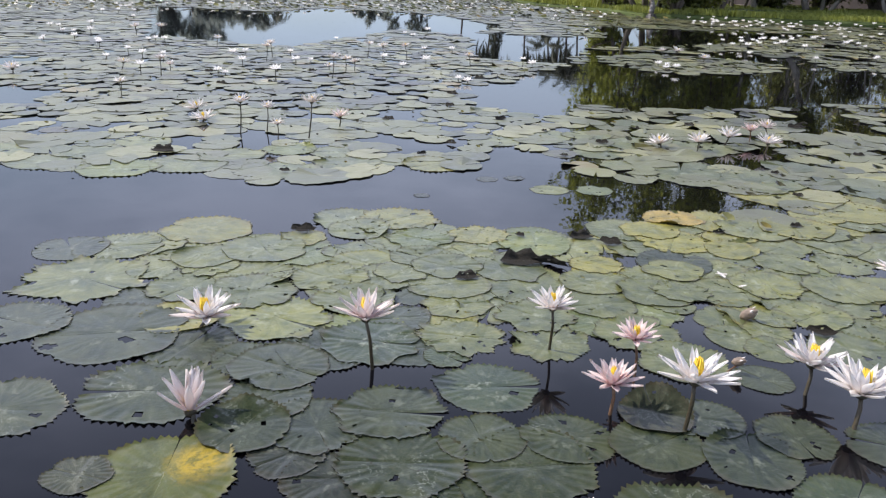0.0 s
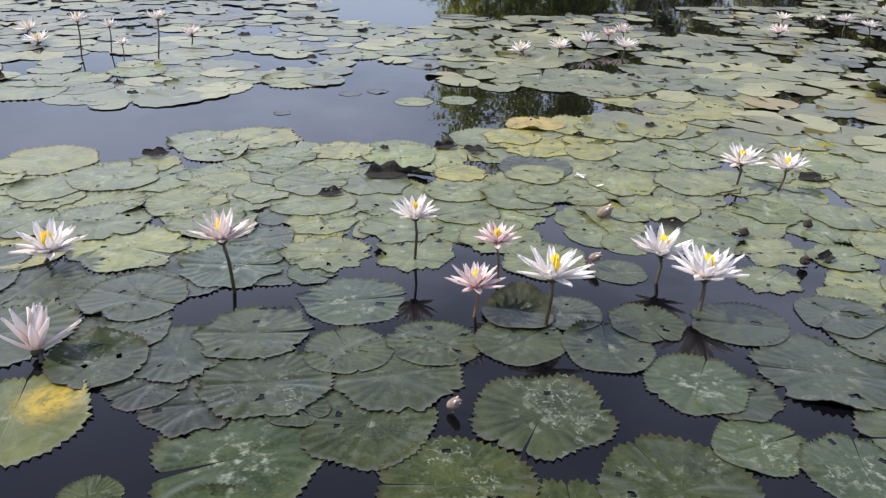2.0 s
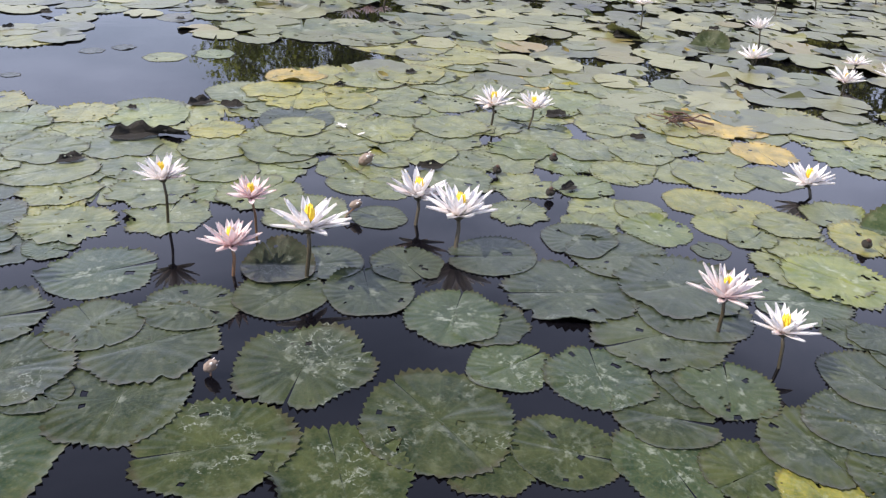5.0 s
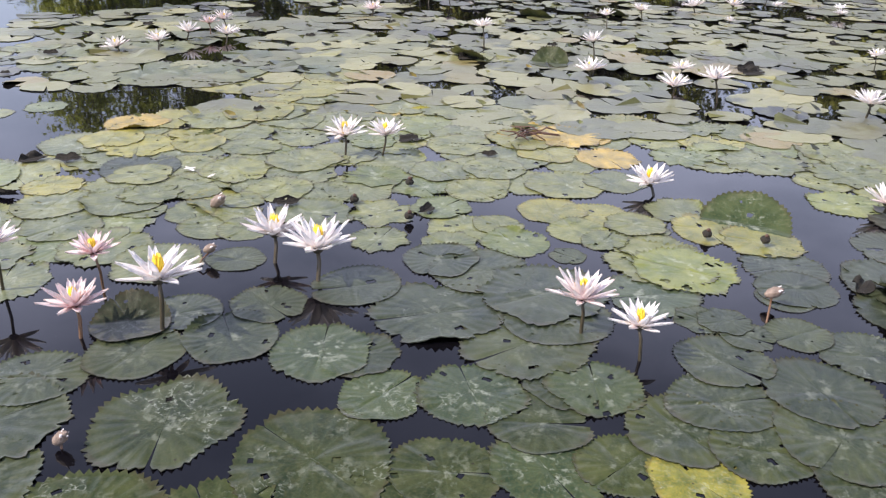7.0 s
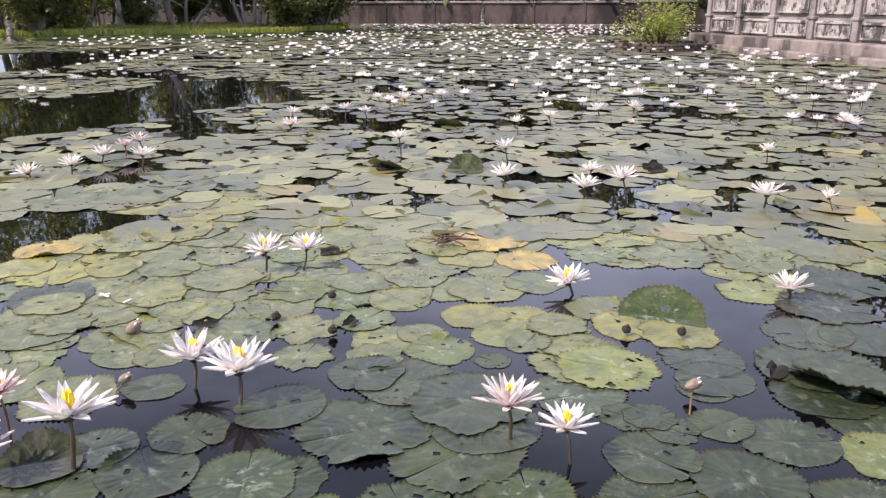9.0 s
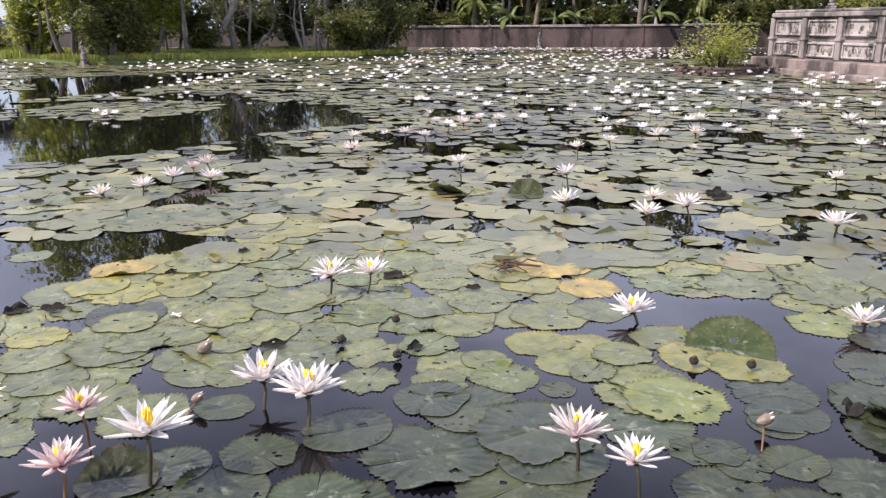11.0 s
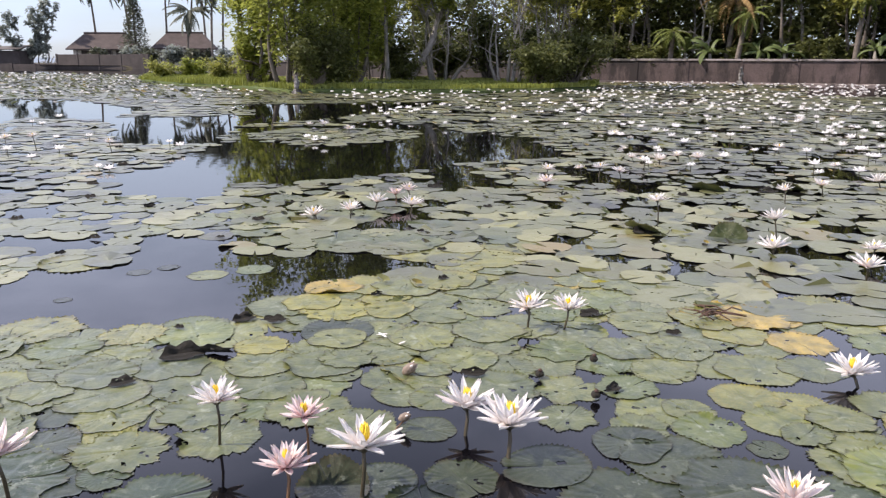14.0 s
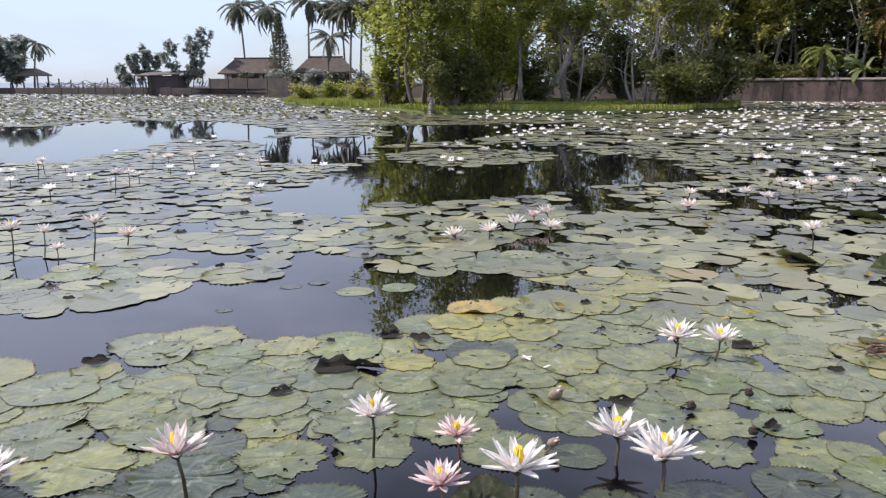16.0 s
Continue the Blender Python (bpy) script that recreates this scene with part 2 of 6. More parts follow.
def petal_material(name, tip, base, back):
    m, n, l, p = nodes_of(name)
    tc = n.new("ShaderNodeTexCoord")
    sep = n.new("ShaderNodeSeparateXYZ")
    l.new(tc.outputs["Object"], sep.inputs[0])
    along = ramp(n, l, sep.outputs[1], [(0.0, back), (0.35, base), (0.9, tip)])
    streak = noise_node(n, l, 14.0, 3.0, 0.5, "Object", (9, 1, 1))
    col = blend(n, l, maths(n, l, 'MULTIPLY', streak, 0.25), along, base)
    l.new(col, p.inputs["Base Color"])
    p.inputs["Roughness"].default_value = 0.45
    tr = n.new("ShaderNodeBsdfTranslucent")
    l.new(col, tr.inputs["Color"])
    mx = n.new("ShaderNodeMixShader")
    mx.inputs[0].default_value = 0.38
    l.new(p.outputs[0], mx.inputs[1])
    l.new(tr.outputs[0], mx.inputs[2])
    l.new(mx.outputs[0], n["Material Output"].inputs["Surface"])
    bump(n, l, p, streak, 0.2, 0.02)
    return m


PETAL = {
    "white": petal_material("petal_white", (0.95, 0.93, 0.91), (0.94, 0.90, 0.88), (0.87, 0.80, 0.75)),
    "blush": petal_material("petal_blush", (0.92, 0.87, 0.84), (0.90, 0.80, 0.78), (0.78, 0.62, 0.61)),
    "pink": petal_material("petal_pink", (0.91, 0.82, 0.80), (0.89, 0.73, 0.72), (0.77, 0.53, 0.53)),
}
STAMEN = rough_material("stamen_yellow", (0.75, 0.47, 0.02), (0.92, 0.68, 0.05), 60, 0.5, 0.2, 200)
STEM = rough_material("stem_olive", (0.022, 0.022, 0.012), (0.070, 0.052, 0.026), 12, 0.45, 0.2, 80)
STEM_RED = rough_material("stem_reddish", (0.100, 0.055, 0.025), (0.190, 0.100, 0.050), 12, 0.45, 0.2, 80)
BUD = rough_material("bud_drab", (0.120, 0.085, 0.060), (0.300, 0.230, 0.180), 18, 0.55, 0.3, 70)
DEBRIS = rough_material("dead_leaf", (0.007, 0.006, 0.004), (0.030, 0.024, 0.014), 9, 0.9, 0.6, 50)
TWIG = rough_material("twig_brown", (0.050, 0.024, 0.016), (0.130, 0.070, 0.048), 9, 0.75, 0.5, 60)
BARK = rough_material("bark_grey", (0.060, 0.048, 0.038), (0.210, 0.180, 0.150), 2.0, 0.85, 0.6, 16)
PALE_BARK = rough_material("bark_pale", (0.150, 0.135, 0.115), (0.340, 0.310, 0.275), 2.0, 0.85, 0.5, 16)
LEAF_BRIGHT = island_foliage("leaf_bright", (0.10, 0.135, 0.030), (0.345, 0.375, 0.085), 0.58)
LEAF_MID = island_foliage("leaf_mid", (0.11, 0.13, 0.03), (0.34, 0.345, 0.09), 0.54)
LEAF_DARK = island_foliage("leaf_dark", (0.040, 0.052, 0.018), (0.150, 0.165, 0.055), 0.48)
# far palm leaves, greyed in their colour to stand for distance haze
LEAF_HAZY_PALM = island_foliage("leaf_hazy_palm", (0.06, 0.07, 0.048), (0.12, 0.132, 0.088), 0.25)
LEAF_GREEN_PALM = island_foliage("leaf_green_palm", (0.08, 0.11, 0.026), (0.20, 0.23, 0.06), 0.4)
LEAF_BANANA = island_foliage("leaf_banana", (0.065, 0.10, 0.030), (0.14, 0.185, 0.06), 0.4)
# pale bluish-grey leaves: the haze of distance is painted into the colour
LEAF_HAZY = island_foliage("leaf_hazy", (0.16, 0.19, 0.17), (0.32, 0.35, 0.31), 0.5)
LEAF_DRY = island_foliage("leaf_dry", (0.230, 0.150, 0.070), (0.420, 0.290, 0.130), 0.25)
GRASS = island_foliage("grass_blade", (0.14, 0.17, 0.03), (0.27, 0.295, 0.06), 0.3)
SOIL = rough_material("soil", (0.050, 0.042, 0.026), (0.120, 0.105, 0.060), 0.8, 0.95, 0.5, 9)
GRASS_SOIL = rough_material("turf", (0.045, 0.070, 0.018), (0.110, 0.140, 0.040), 0.6, 0.95, 0.6, 8)
# stained stone, its base also darkened to hold the trees' dappled shade
WALL_STONE = rough_material("wall_pink_stone", (0.052, 0.038, 0.035), (0.135, 0.098, 0.090), 0.9, 0.9, 0.6, 9, stain=(0.030, 0.023, 0.021), cover=0.46)
WALL_CAP = rough_material("wall_cap_grey", (0.190, 0.165, 0.155), (0.350, 0.310, 0.295), 1.2, 0.9, 0.4, 9, stain=(0.08, 0.075, 0.07))
PANEL = rough_material("carved_panel_grey", (0.260, 0.232, 0.215), (0.460, 0.420, 0.395), 3.2, 0.9, 0.7, 14, stain=(0.060, 0.052, 0.052), cover=0.475)
LEDGE = rough_material("ledge_rose", (0.160, 0.128, 0.116), (0.310, 0.255, 0.235), 1.6, 0.9, 0.6, 10, stain=(0.070, 0.058, 0.054), cover=0.48)
BRICK = rough_material("old_brick", (0.050, 0.038, 0.034), (0.135, 0.095, 0.082), 5, 0.9, 0.5, 25)
ROOF = rough_material("roof_tile", (0.050, 0.038, 0.033), (0.100, 0.075, 0.066), 1.2, 0.85, 0.3, 9)
PLASTER = rough_material("plaster_cream", (0.420, 0.390, 0.350), (0.640, 0.600, 0.550), 0.8, 0.85, 0.2, 9)
DARK_WALL = rough_material("dark_wall", (0.034, 0.028, 0.026), (0.085, 0.070, 0.064), 0.7, 0.9, 0.4, 7)
TIMBER = rough_material("weathered_timber", (0.060, 0.050, 0.045), (0.150, 0.130, 0.110), 2, 0.85, 0.4, 14)
CARVED = rough_material("pale_carved_stone", (0.130, 0.122, 0.115), (0.360, 0.340, 0.320), 6, 0.9, 0.6, 30, stain=(0.055, 0.05, 0.05), cover=0.46)


def water_material():
    m, n, l, p = nodes_of("pond_water")
    murk = noise_node(n, l, 0.25, 4.0)
    l.new(ramp(n, l, murk, [(0.3, (0.0022, 0.0021, 0.0030)), (0.7, (0.0042, 0.0038, 0.0050))]), p.inputs["Base Color"])
    p.inputs["IOR"].default_value = 1.36
    p.inputs["Roughness"].default_value = 0.015
    a = noise_node(n, l, 2.2, 2.0, 0.5, "Object", (1.0, 2.6, 1.0))
    b = noise_node(n, l, 9.0, 2.0, 0.5, "Object", (1.0, 1.8, 1.0))
    calm = noise_node(n, l, 0.12, 2.0)
    h = maths(n, l, 'MULTIPLY', maths(n, l, 'ADD', a, maths(n, l, 'MULTIPLY', b, 0.12)), ramp(n, l, calm, [(0.42, (0.25,) * 3), (0.62, (1,) * 3)]))
    bump(n, l, p, h, 0.013, 0.05)
    return m


WATER = water_material()

# ---- building helpers ----
def part(name, bm, material, parent=None, label=""):
    """Links a bmesh, or a ready mesh, as one mesh object under a thing or a part."""
    if isinstance(bm, bpy.types.Mesh):
        me = bm
    else:
        me = bpy.data.meshes.new(name)
        bm.to_mesh(me)
        bm.free()
    if material and not me.materials:
        me.materials.append(material)
    ob = new(name, me)
    if parent:
        ob.parent = parent
    if label:
        ob["label"] = label
    return ob


def thing(name, label, category, group="", kind="", at=None):
    ob = new(name)
    ob.empty_display_size = 0.1
    if at is not None:
        ob.matrix_world = at
    return tagged(ob, label, category, group, kind)


def mesh_of(name, verts, faces, material, smooth=False):
    me = bpy.data.meshes.new(name)
    me.from_pydata(verts, [], faces)
    me.materials.append(material)
    if smooth:
        me.polygons.foreach_set("use_smooth", [True] * len(me.polygons))
    return me


def box(bm, x0, x1, y0, y1, z0, z1, bevel=0.0):
    made = bmesh.ops.create_cube(bm, size=1.0, matrix=Matrix.Translation(((x0 + x1) / 2, (y0 + y1) / 2, (z0 + z1) / 2)) @ Matrix.Diagonal((x1 - x0, y1 - y0, z1 - z0, 1)))
    if bevel:
        edges = list({e for v in made["verts"] for e in v.link_edges})
        bmesh.ops.bevel(bm, geom=edges, offset=bevel, segments=1, affect='EDGES')


def tube(V, F, pts, radii, seg=6):
    """A tapered tube along pts, added to vertex and face lists."""
    start = len(V)
    pts = [Vector(p) for p in pts]
    for i, (p, r) in enumerate(zip(pts, radii)):
        d = (pts[min(i + 1, len(pts) - 1)] - pts[max(i - 1, 0)]).normalized()
        side = d.cross(Vector((0.31, 0.95, 0.1))).normalized()
        up = side.cross(d)
        for k in range(seg):
            a = 2 * math.pi * k / seg
            V.append(tuple(p + (side * math.cos(a) + up * math.sin(a)) * r))
    for i in range(len(pts) - 1):
        for k in range(seg):
            a, b = start + i * seg + k, start + i * seg + (k + 1) % seg
            F.append((a, b, b + seg, a + seg))
    F.append(tuple(start + k for k in reversed(range(seg))))
    F.append(tuple(start + (len(pts) - 1) * seg + k for k in range(seg)))


def smooth_mesh(name, V, F, mat):
    return mesh_of(name, V, F, mat, True)


def inside(x, y, poly):
    c = False
    for (x0, y0), (x1, y1) in zip(poly, poly[1:] + poly[:1]):
        if (y0 > y) != (y1 > y) and x < (x1 - x0) * (y - y0) / (y1 - y0) + x0:
            c = not c
    return c


# ---- ground, water, banks ----
bm = bmesh.new()
bmesh.ops.create_grid(bm, x_segments=24, y_segments=24, size=2500)
for v in bm.verts:
    v.co.z = -0.9
tagged(part("ground", bm, SOIL), "dark muddy ground under the pond, on to the horizon", "ground", kind="structure")

bm = bmesh.new()
bmesh.ops.create_grid(bm, x_segments=8, y_segments=8, size=1.0, matrix=Matrix.Translation((0, 72, 0)) @ Matrix.Diagonal((95, 80, 1, 1)))
tagged(part("water", bm, WATER), "still dark pond water mirroring sky and trees", "water", kind="structure")


SEA = rough_material("sea_water", (0.10, 0.13, 0.15), (0.14, 0.17, 0.19), 0.05, 0.35, 0.1, 2)
bm = bmesh.new()
bmesh.ops.create_grid(bm, x_segments=12, y_segments=12, size=1.0, matrix=Matrix.Translation((-300, 1330, 0.1)) @ Matrix.Diagonal((2000, 1160, 1, 1)))
tagged(part("sea", bm, SEA), "pale calm sea beyond the far shore", "water", kind="structure")


def land(name, outline, top, mat, label, skirt=0.8, mound=0.0):
    """A bank of earth: a low flat-topped mass with sloping sides and an uneven edge."""
    rng = random.Random(len(outline) * 7 + int(outline[0][0] * 10))
    pts = []
    for (x0, y0), (x1, y1) in zip(outline, outline[1:] + outline[:1]):
        n = max(1, int(math.hypot(x1 - x0, y1 - y0) / 1.2))
        for k in range(min(n, 60)):
            t = k / min(n, 60)
            pts.append((x0 + (x1 - x0) * t + rng.uniform(-.12, .12), y0 + (y1 - y0) * t + rng.uniform(-.12, .12)))
    cx, cy = sum(p[0] for p in pts) / len(pts), sum(p[1] for p in pts) / len(pts)
    V, F = [], []
    for f, z in ((1.0, -skirt), (0.995, top * 0.55), (0.97, top), (0.6, top + mound), (0.2, top + mound * 1.2)):
        V += [(cx + (x - cx) * f, cy + (y - cy) * f, z + (rng.uniform(-.03, .03) if z > 0 else 0)) for x, y in pts]
    n = len(pts)
    for r in range(4):
        for k in range(n):
            F.append((r * n + k, r * n + (k + 1) % n, (r + 1) * n + (k + 1) % n, (r + 1) * n + k))
    F.append(tuple(range(4 * n, 5 * n)))
    return tagged(part(name, mesh_of(name, V, F, mat), None), label, "bank", kind="structure")


ISLAND = [(-2.1, 49.0), (0.0, 42.2), (2.2, 38.0), (4.3, 32.4), (7.0, 31.8), (9.7, 30.6), (12.0, 30.5), (14.4, 30.2), (17.6, 31.6), (19.4, 34.5), (17.5, 39.5), (11.0, 42.5), (6.0, 46.5), (1.5, 52.0), (-1.6, 53.0)]
land("island", ISLAND, 0.22, GRASS_SOIL, "low grassy island in the pond", mound=0.12)
land("bank_near", [(-60, 0.15), (1.0, 0.15), (2.6, -1.4), (16.0, -5.0), (30, -30), (-60, -30)], 0.18, SOIL, "trodden earth bank at the pond's edge")
land("bank_east", [(24.6, 44.4), (37.0, 32.2), (46, 23.0), (26.0, 8.0), (19.0, -6.0), (40, -25), (120, -20), (120, 140), (5, 140), (4.0, 63.0)], 0.5, SOIL, "shaded earth bank behind the pond wall")
land("bank_west", [(-140, 165), (-62, 152), (-15.5, 119), (-4.0, 107), (12, 104), (12, 172), (-140, 180)], 0.35, SOIL, "bank of the pond's far shore")


# ---- pond walls ----
def wall_line(a, b):
    d = Vector((b[0] - a[0], b[1] - a[1], 0))
    return Matrix.Translation((a[0], a[1], 0)) @ Matrix.Rotation(math.atan2(d.y, d.x), 4, 'Z'), d.length


def far_wall(name, a, b, height, stone=None):
    m, n = wall_line(a, b)
    w = thing(name, "long weathered stone retaining wall with a grey coping", "wall", kind="structure", at=m)
    count = max(1, round(n / 2.9))
    step = n / count
    for k in range(count):
        bm = bmesh.new()
        box(bm, k * step + 0.005, (k + 1) * step - 0.005, 0.0, 0.4, -0.8, height - 0.08 + 0.01 * (k % 3), 0.015)
        part("panel", bm, stone or WALL_STONE, w)
        bm = bmesh.new()
        box(bm, k * step + 0.01, (k + 1) * step - 0.01, -0.07, 0.47, height - 0.08 + 0.01 * (k % 3), height + 0.05 + 0.008 * (k % 2), 0.02)
        part("coping", bm, WALL_CAP, w, "grey coping stone")
        bm = bmesh.new()
        box(bm, k * step - 0.09, k * step + 0.09, -0.03, 0.0, -0.5, height - 0.09, 0.012)
        part("pier", bm, stone or WALL_STONE, w)
    bm = bmesh.new()
    box(bm, 0, n, -0.45, -0.06, -0.8, 0.10, 0.03)
    part("footing", bm, LEDGE, w, "rose-coloured stone footing at the water")
    return w


far_wall("wall_far", (23.6, 43.6), (36.2, 31.6), 1.32)
far_wall("wall_far_side", (36.3, 31.5), (46.0, 22.5), 1.36)
# darker stone than its neighbours: the shade on this wall is put into colour
far_wall("wall_behind_island", (4.0, 62.5), (23.5, 43.7), 1.15, DARK_WALL)


def panel_wall(name, a, b):
    """The carved wall: ledge, base course with niches, framed relief panels between pilasters, coping."""
    m, n = wall_line(a, b)
    w = thing(name, "pale carved stone wall with framed relief panels and dark stains", "wall", kind="structure", at=m)
    rng = random.Random(5)
    bm = bmesh.new()
    box(bm, 0, n, 0.0, 0.35, -0.6, 1.62)
    part("core", bm, WALL_CAP, w)
    bm = bmesh.new()
    box(bm, -0.3, n, -0.55, -0.002, -0.6, 0.42, 0.03)
    part("ledge", bm, LEDGE, w, "rose-coloured stone ledge")
    bm = bmesh.new()
    box(bm, -0.6, n, -0.85, -0.552, -0.6, 0.16, 0.03)
    part("kerb", bm, LEDGE, w)
    step, k = 1.55, 0
    while (k + 1) * step < n + 0.5:
        x = k * step
        bm = bmesh.new()
        box(bm, x - 0.10, x + 0.10, -0.12, -0.002, 0.42, 1.52, 0.02)
        box(bm, x - 0.13, x + 0.13, -0.15, -0.003, 0.90, 0.98, 0.015)
        part("pilaster", bm, WALL_CAP, w)
        for z0, z1, cols in ((0.46, 0.88, 5), (1.02, 1.48, 3)):
            bm = bmesh.new()
            box(bm, x + 0.14, x + step - 0.14, -0.05, -0.004, z0, z1, 0.012)
            part("panel", bm, PANEL, w, "pale stained relief panel")
            bm = bmesh.new()
            for (u0, u1, v0, v1) in ((0.16, step - 0.16, z0 + 0.02, z0 + 0.07), (0.16, step - 0.16, z1 - 0.07, z1 - 0.02), (0.16, 0.21, z0 + 0.072, z1 - 0.072), (step - 0.21, step - 0.16, z0 + 0.072, z1 - 0.072)):
                box(bm, x + u0, x + u1, -0.09, -0.052, v0, v1, 0.008)
            part("frame", bm, PANEL, w)
            bm = bmesh.new()
            for c in range(cols):
                cx = x + 0.3 + (step - 0.6) * (c + 0.5) / cols
                for _ in range(5):
                    s = rng.uniform(0.025, 0.085)
                    bmesh.ops.create_icosphere(bm, subdivisions=1, radius=s, matrix=Matrix.Translation((cx + rng.uniform(-.11, .11), -0.050, rng.uniform(z0 + 0.10, z1 - 0.10))) @ Matrix.Diagonal((rng.uniform(0.6, 1.3), 0.30, rng.uniform(0.6, 1.5), 1)))
            part("carving", bm, CARVED, w, "worn floral relief")
        bm = bmesh.new()
        box(bm, x - 0.005, x + step - 0.015, -0.16, 0.45, 1.53, 1.66, 0.025)
        box(bm, x + 0.01, x + step - 0.03, -0.08, 0.37, 1.662, 1.74, 0.02)
        part("coping", bm, WALL_CAP, w)
        k += 1
    return w


panel_wall("wall_carved", (21.6, 15.6), (17.3, 4.6))

# ---- lily pads ----
def pad_outline(rng, teeth, gap=None, worn=0.0):
    """The plan of one leaf in its unit disc: cleft width, lobed outline, bites, holes, waves and curl."""
    return {
        "teeth": teeth, "gap": rng.choice((0.007, 0.012, 0.02, 0.03, 0.07)) if gap is None else gap,
        "lobes": [(rng.randint(2, 6 + int(worn * 4)), rng.uniform(0, 6.3), rng.uniform(0.010, 0.035) * (1 + worn * 0.9)) for _ in range(3)],
        "waves": [(rng.randint(2, 5), rng.uniform(0, 6.3), rng.uniform(0.0015, 0.0045)) for _ in range(3)],
        "bites": [(rng.uniform(0.3, 6.0), rng.uniform(0.03, 0.09), rng.uniform(0.04, 0.14)) for _ in range(rng.choice((0, 1, 1, 2, 3)) + int(worn * rng.uniform(0, 4)))],
        "holes": [(rng.uniform(0.25, 6.0), rng.uniform(0.30, 0.86), rng.uniform(0.042, 0.100)) for _ in range(rng.choice((0, 1, 1, 2, 3, 5)))],
        "curl": (rng.uniform(0.6, 5.7), rng.uniform(0.25, 0.5), rng.uniform(0.05, 0.14)) if rng.random() < 0.14 else None,
        "cup": rng.uniform(-0.006, 0.010), "pleat": rng.uniform(0.0030, 0.0060),
    }


def rest_height(px, py, below):
    """How high a leaf lies at each point, draped over the leaves below it."""
    z = np.full(px.shape, 0.0016)
    for (bx, by, br) in below:
        u = np.clip((1.17 - np.hypot(px - bx, py - by) / br) / 0.14, 0, 1)
        z += 0.0030 * u * u * (3 - 2 * u)
    return z


def pad_mesh(x, y, r, turn, aspect, rng, material, below=(), teeth=52, gap=None, name="pad", worn=0.0):
    """A round toothed leaf of unit radius with its cleft towards +x, lying on the water and on the leaves below it."""
    o = pad_outline(rng, teeth, gap, worn)
    n = teeth * 2
    radii = np.array((0.04, 0.13, 0.24, 0.35, 0.46, 0.56, 0.65, 0.73, 0.81, 0.89, 0.95, 1.0))
    R = np.repeat(radii[:, None], n + 1, 1)
    U = np.repeat(np.linspace(0, 1, n + 1)[None], len(radii), 0)
    cut = o["gap"] * R ** 0.5
    A = cut + U * (2 * math.pi - 2 * cut)
    Q = R * (1 + R * sum(h * np.sin(j * A + f) for j, f, h in o["lobes"]))
    near = np.minimum(U, 1 - U)
    Q *= 1 - 0.10 * np.clip(1 - near / 0.05, 0, 1) ** 2 * R
    Z = o["cup"] * R * R + R * R * sum(h * np.sin(j * A + f) for j, f, h in o["waves"])
    Z += o["pleat"] * np.clip((R - 0.42) / 0.5, 0, 1) * np.sin(A * teeth * 0.5 + 1.3 * np.sin(3 * A))
    wide = Q * np.sin(A)
    Z -= 0.010 * np.exp(-(wide / 0.05) ** 2) * (R < 0.98)
    if o["curl"]:
        ca, cw, ch = o["curl"]
        bend = np.exp(-((A - ca) / cw) ** 2) * np.clip((R - 0.6) / 0.4, 0, 1) ** 2
        Z += ch * bend
        Q *= 1 - 0.08 * bend
    for ba, bw, bd in o["bites"]:
        Q *= 1 - bd * np.exp(-((A - ba) / bw) ** 4) * np.clip((R - 0.7) / 0.3, 0, 1)
    tooth = np.array([1.0 if k % 2 else -1.0 for k in range(n + 1)])
    ragged = np.array([rng.uniform(-0.012, 0.012) * (1 + 1.6 * worn) for _ in range(n + 1)])
    Q[-1] *= 1 + (0.023 + 0.010 * worn) * tooth + ragged
    Z[-1] += 0.010 + 0.012 * tooth
    Q[-2] *= 1 + 0.004 * tooth
    X, Y = Q * np.cos(A), Q * np.sin(A) * aspect
    c, d = math.cos(radians(turn)), math.sin(radians(turn))
    WX, WY = x + r * (X * c - Y * d), y + r * (X * d + Y * c)
    Z = np.maximum(Z + rest_height(WX, WY, below) / r, 0.0006 / r)
    m, rows = n + 1, len(radii)
    V = np.stack((X, Y, Z), 2).reshape(-1, 3).tolist()
    F = []
    fx, fy = (X[:-1, :-1] + X[1:, 1:]) / 2, (Y[:-1, :-1] + Y[1:, 1:]) / 2
    gone = np.zeros(fx.shape, bool)
    for ha, hq, hr in o["holes"]:
        gone |= np.hypot(fx - hq * math.cos(ha), (fy - hq * math.sin(ha)) * 1.25) < hr
    for j in range(rows - 1):
        for k in range(n):
            if not gone[j, k]:
                i = j * m + k
                F.append((i, i + m, i + m + 1, i + 1))
    F.append(tuple(range(n, -1, -1))[::-1])
    s, top = len(V), (rows - 1) * m
    V += V[top:top + m]
    V += [(vx * 0.988, vy * 0.988, vz - 0.0022 / r - 0.010) for vx, vy, vz in V[top:top + m]]
    for k in range(n):
        F.append((s + k, s + m + k, s + m + k + 1, s + k + 1))
    me = mesh_of(name, V, F, material, True)
    vx = np.array((0.03, -0.10, -0.24, -0.40, -0.56, -0.72))
    vw = np.array((0.010, 0.010, 0.008, 0.007, 0.005, 0.002))
    rz = rest_height(x + r * vx * c, y + r * vx * d, below) / r
    hump = np.maximum(o["cup"] * vx * vx - 0.010, 0.0006 / r - rz) + rz + 0.0035
    RV, RF = [], []
    for px, pw, pz in zip(vx.tolist(), vw.tolist(), hump.tolist()):
        RV += [(px, -pw, pz - 0.004), (px, 0, pz), (px, pw, pz - 0.004)]
    for k in range(len(vx) - 1):
        b = 3 * k
        RF += [(b, b + 1, b + 4, b + 3), (b + 1, b + 2, b + 5, b + 4)]
    return me, mesh_of("midrib", RV, RF, material, True)


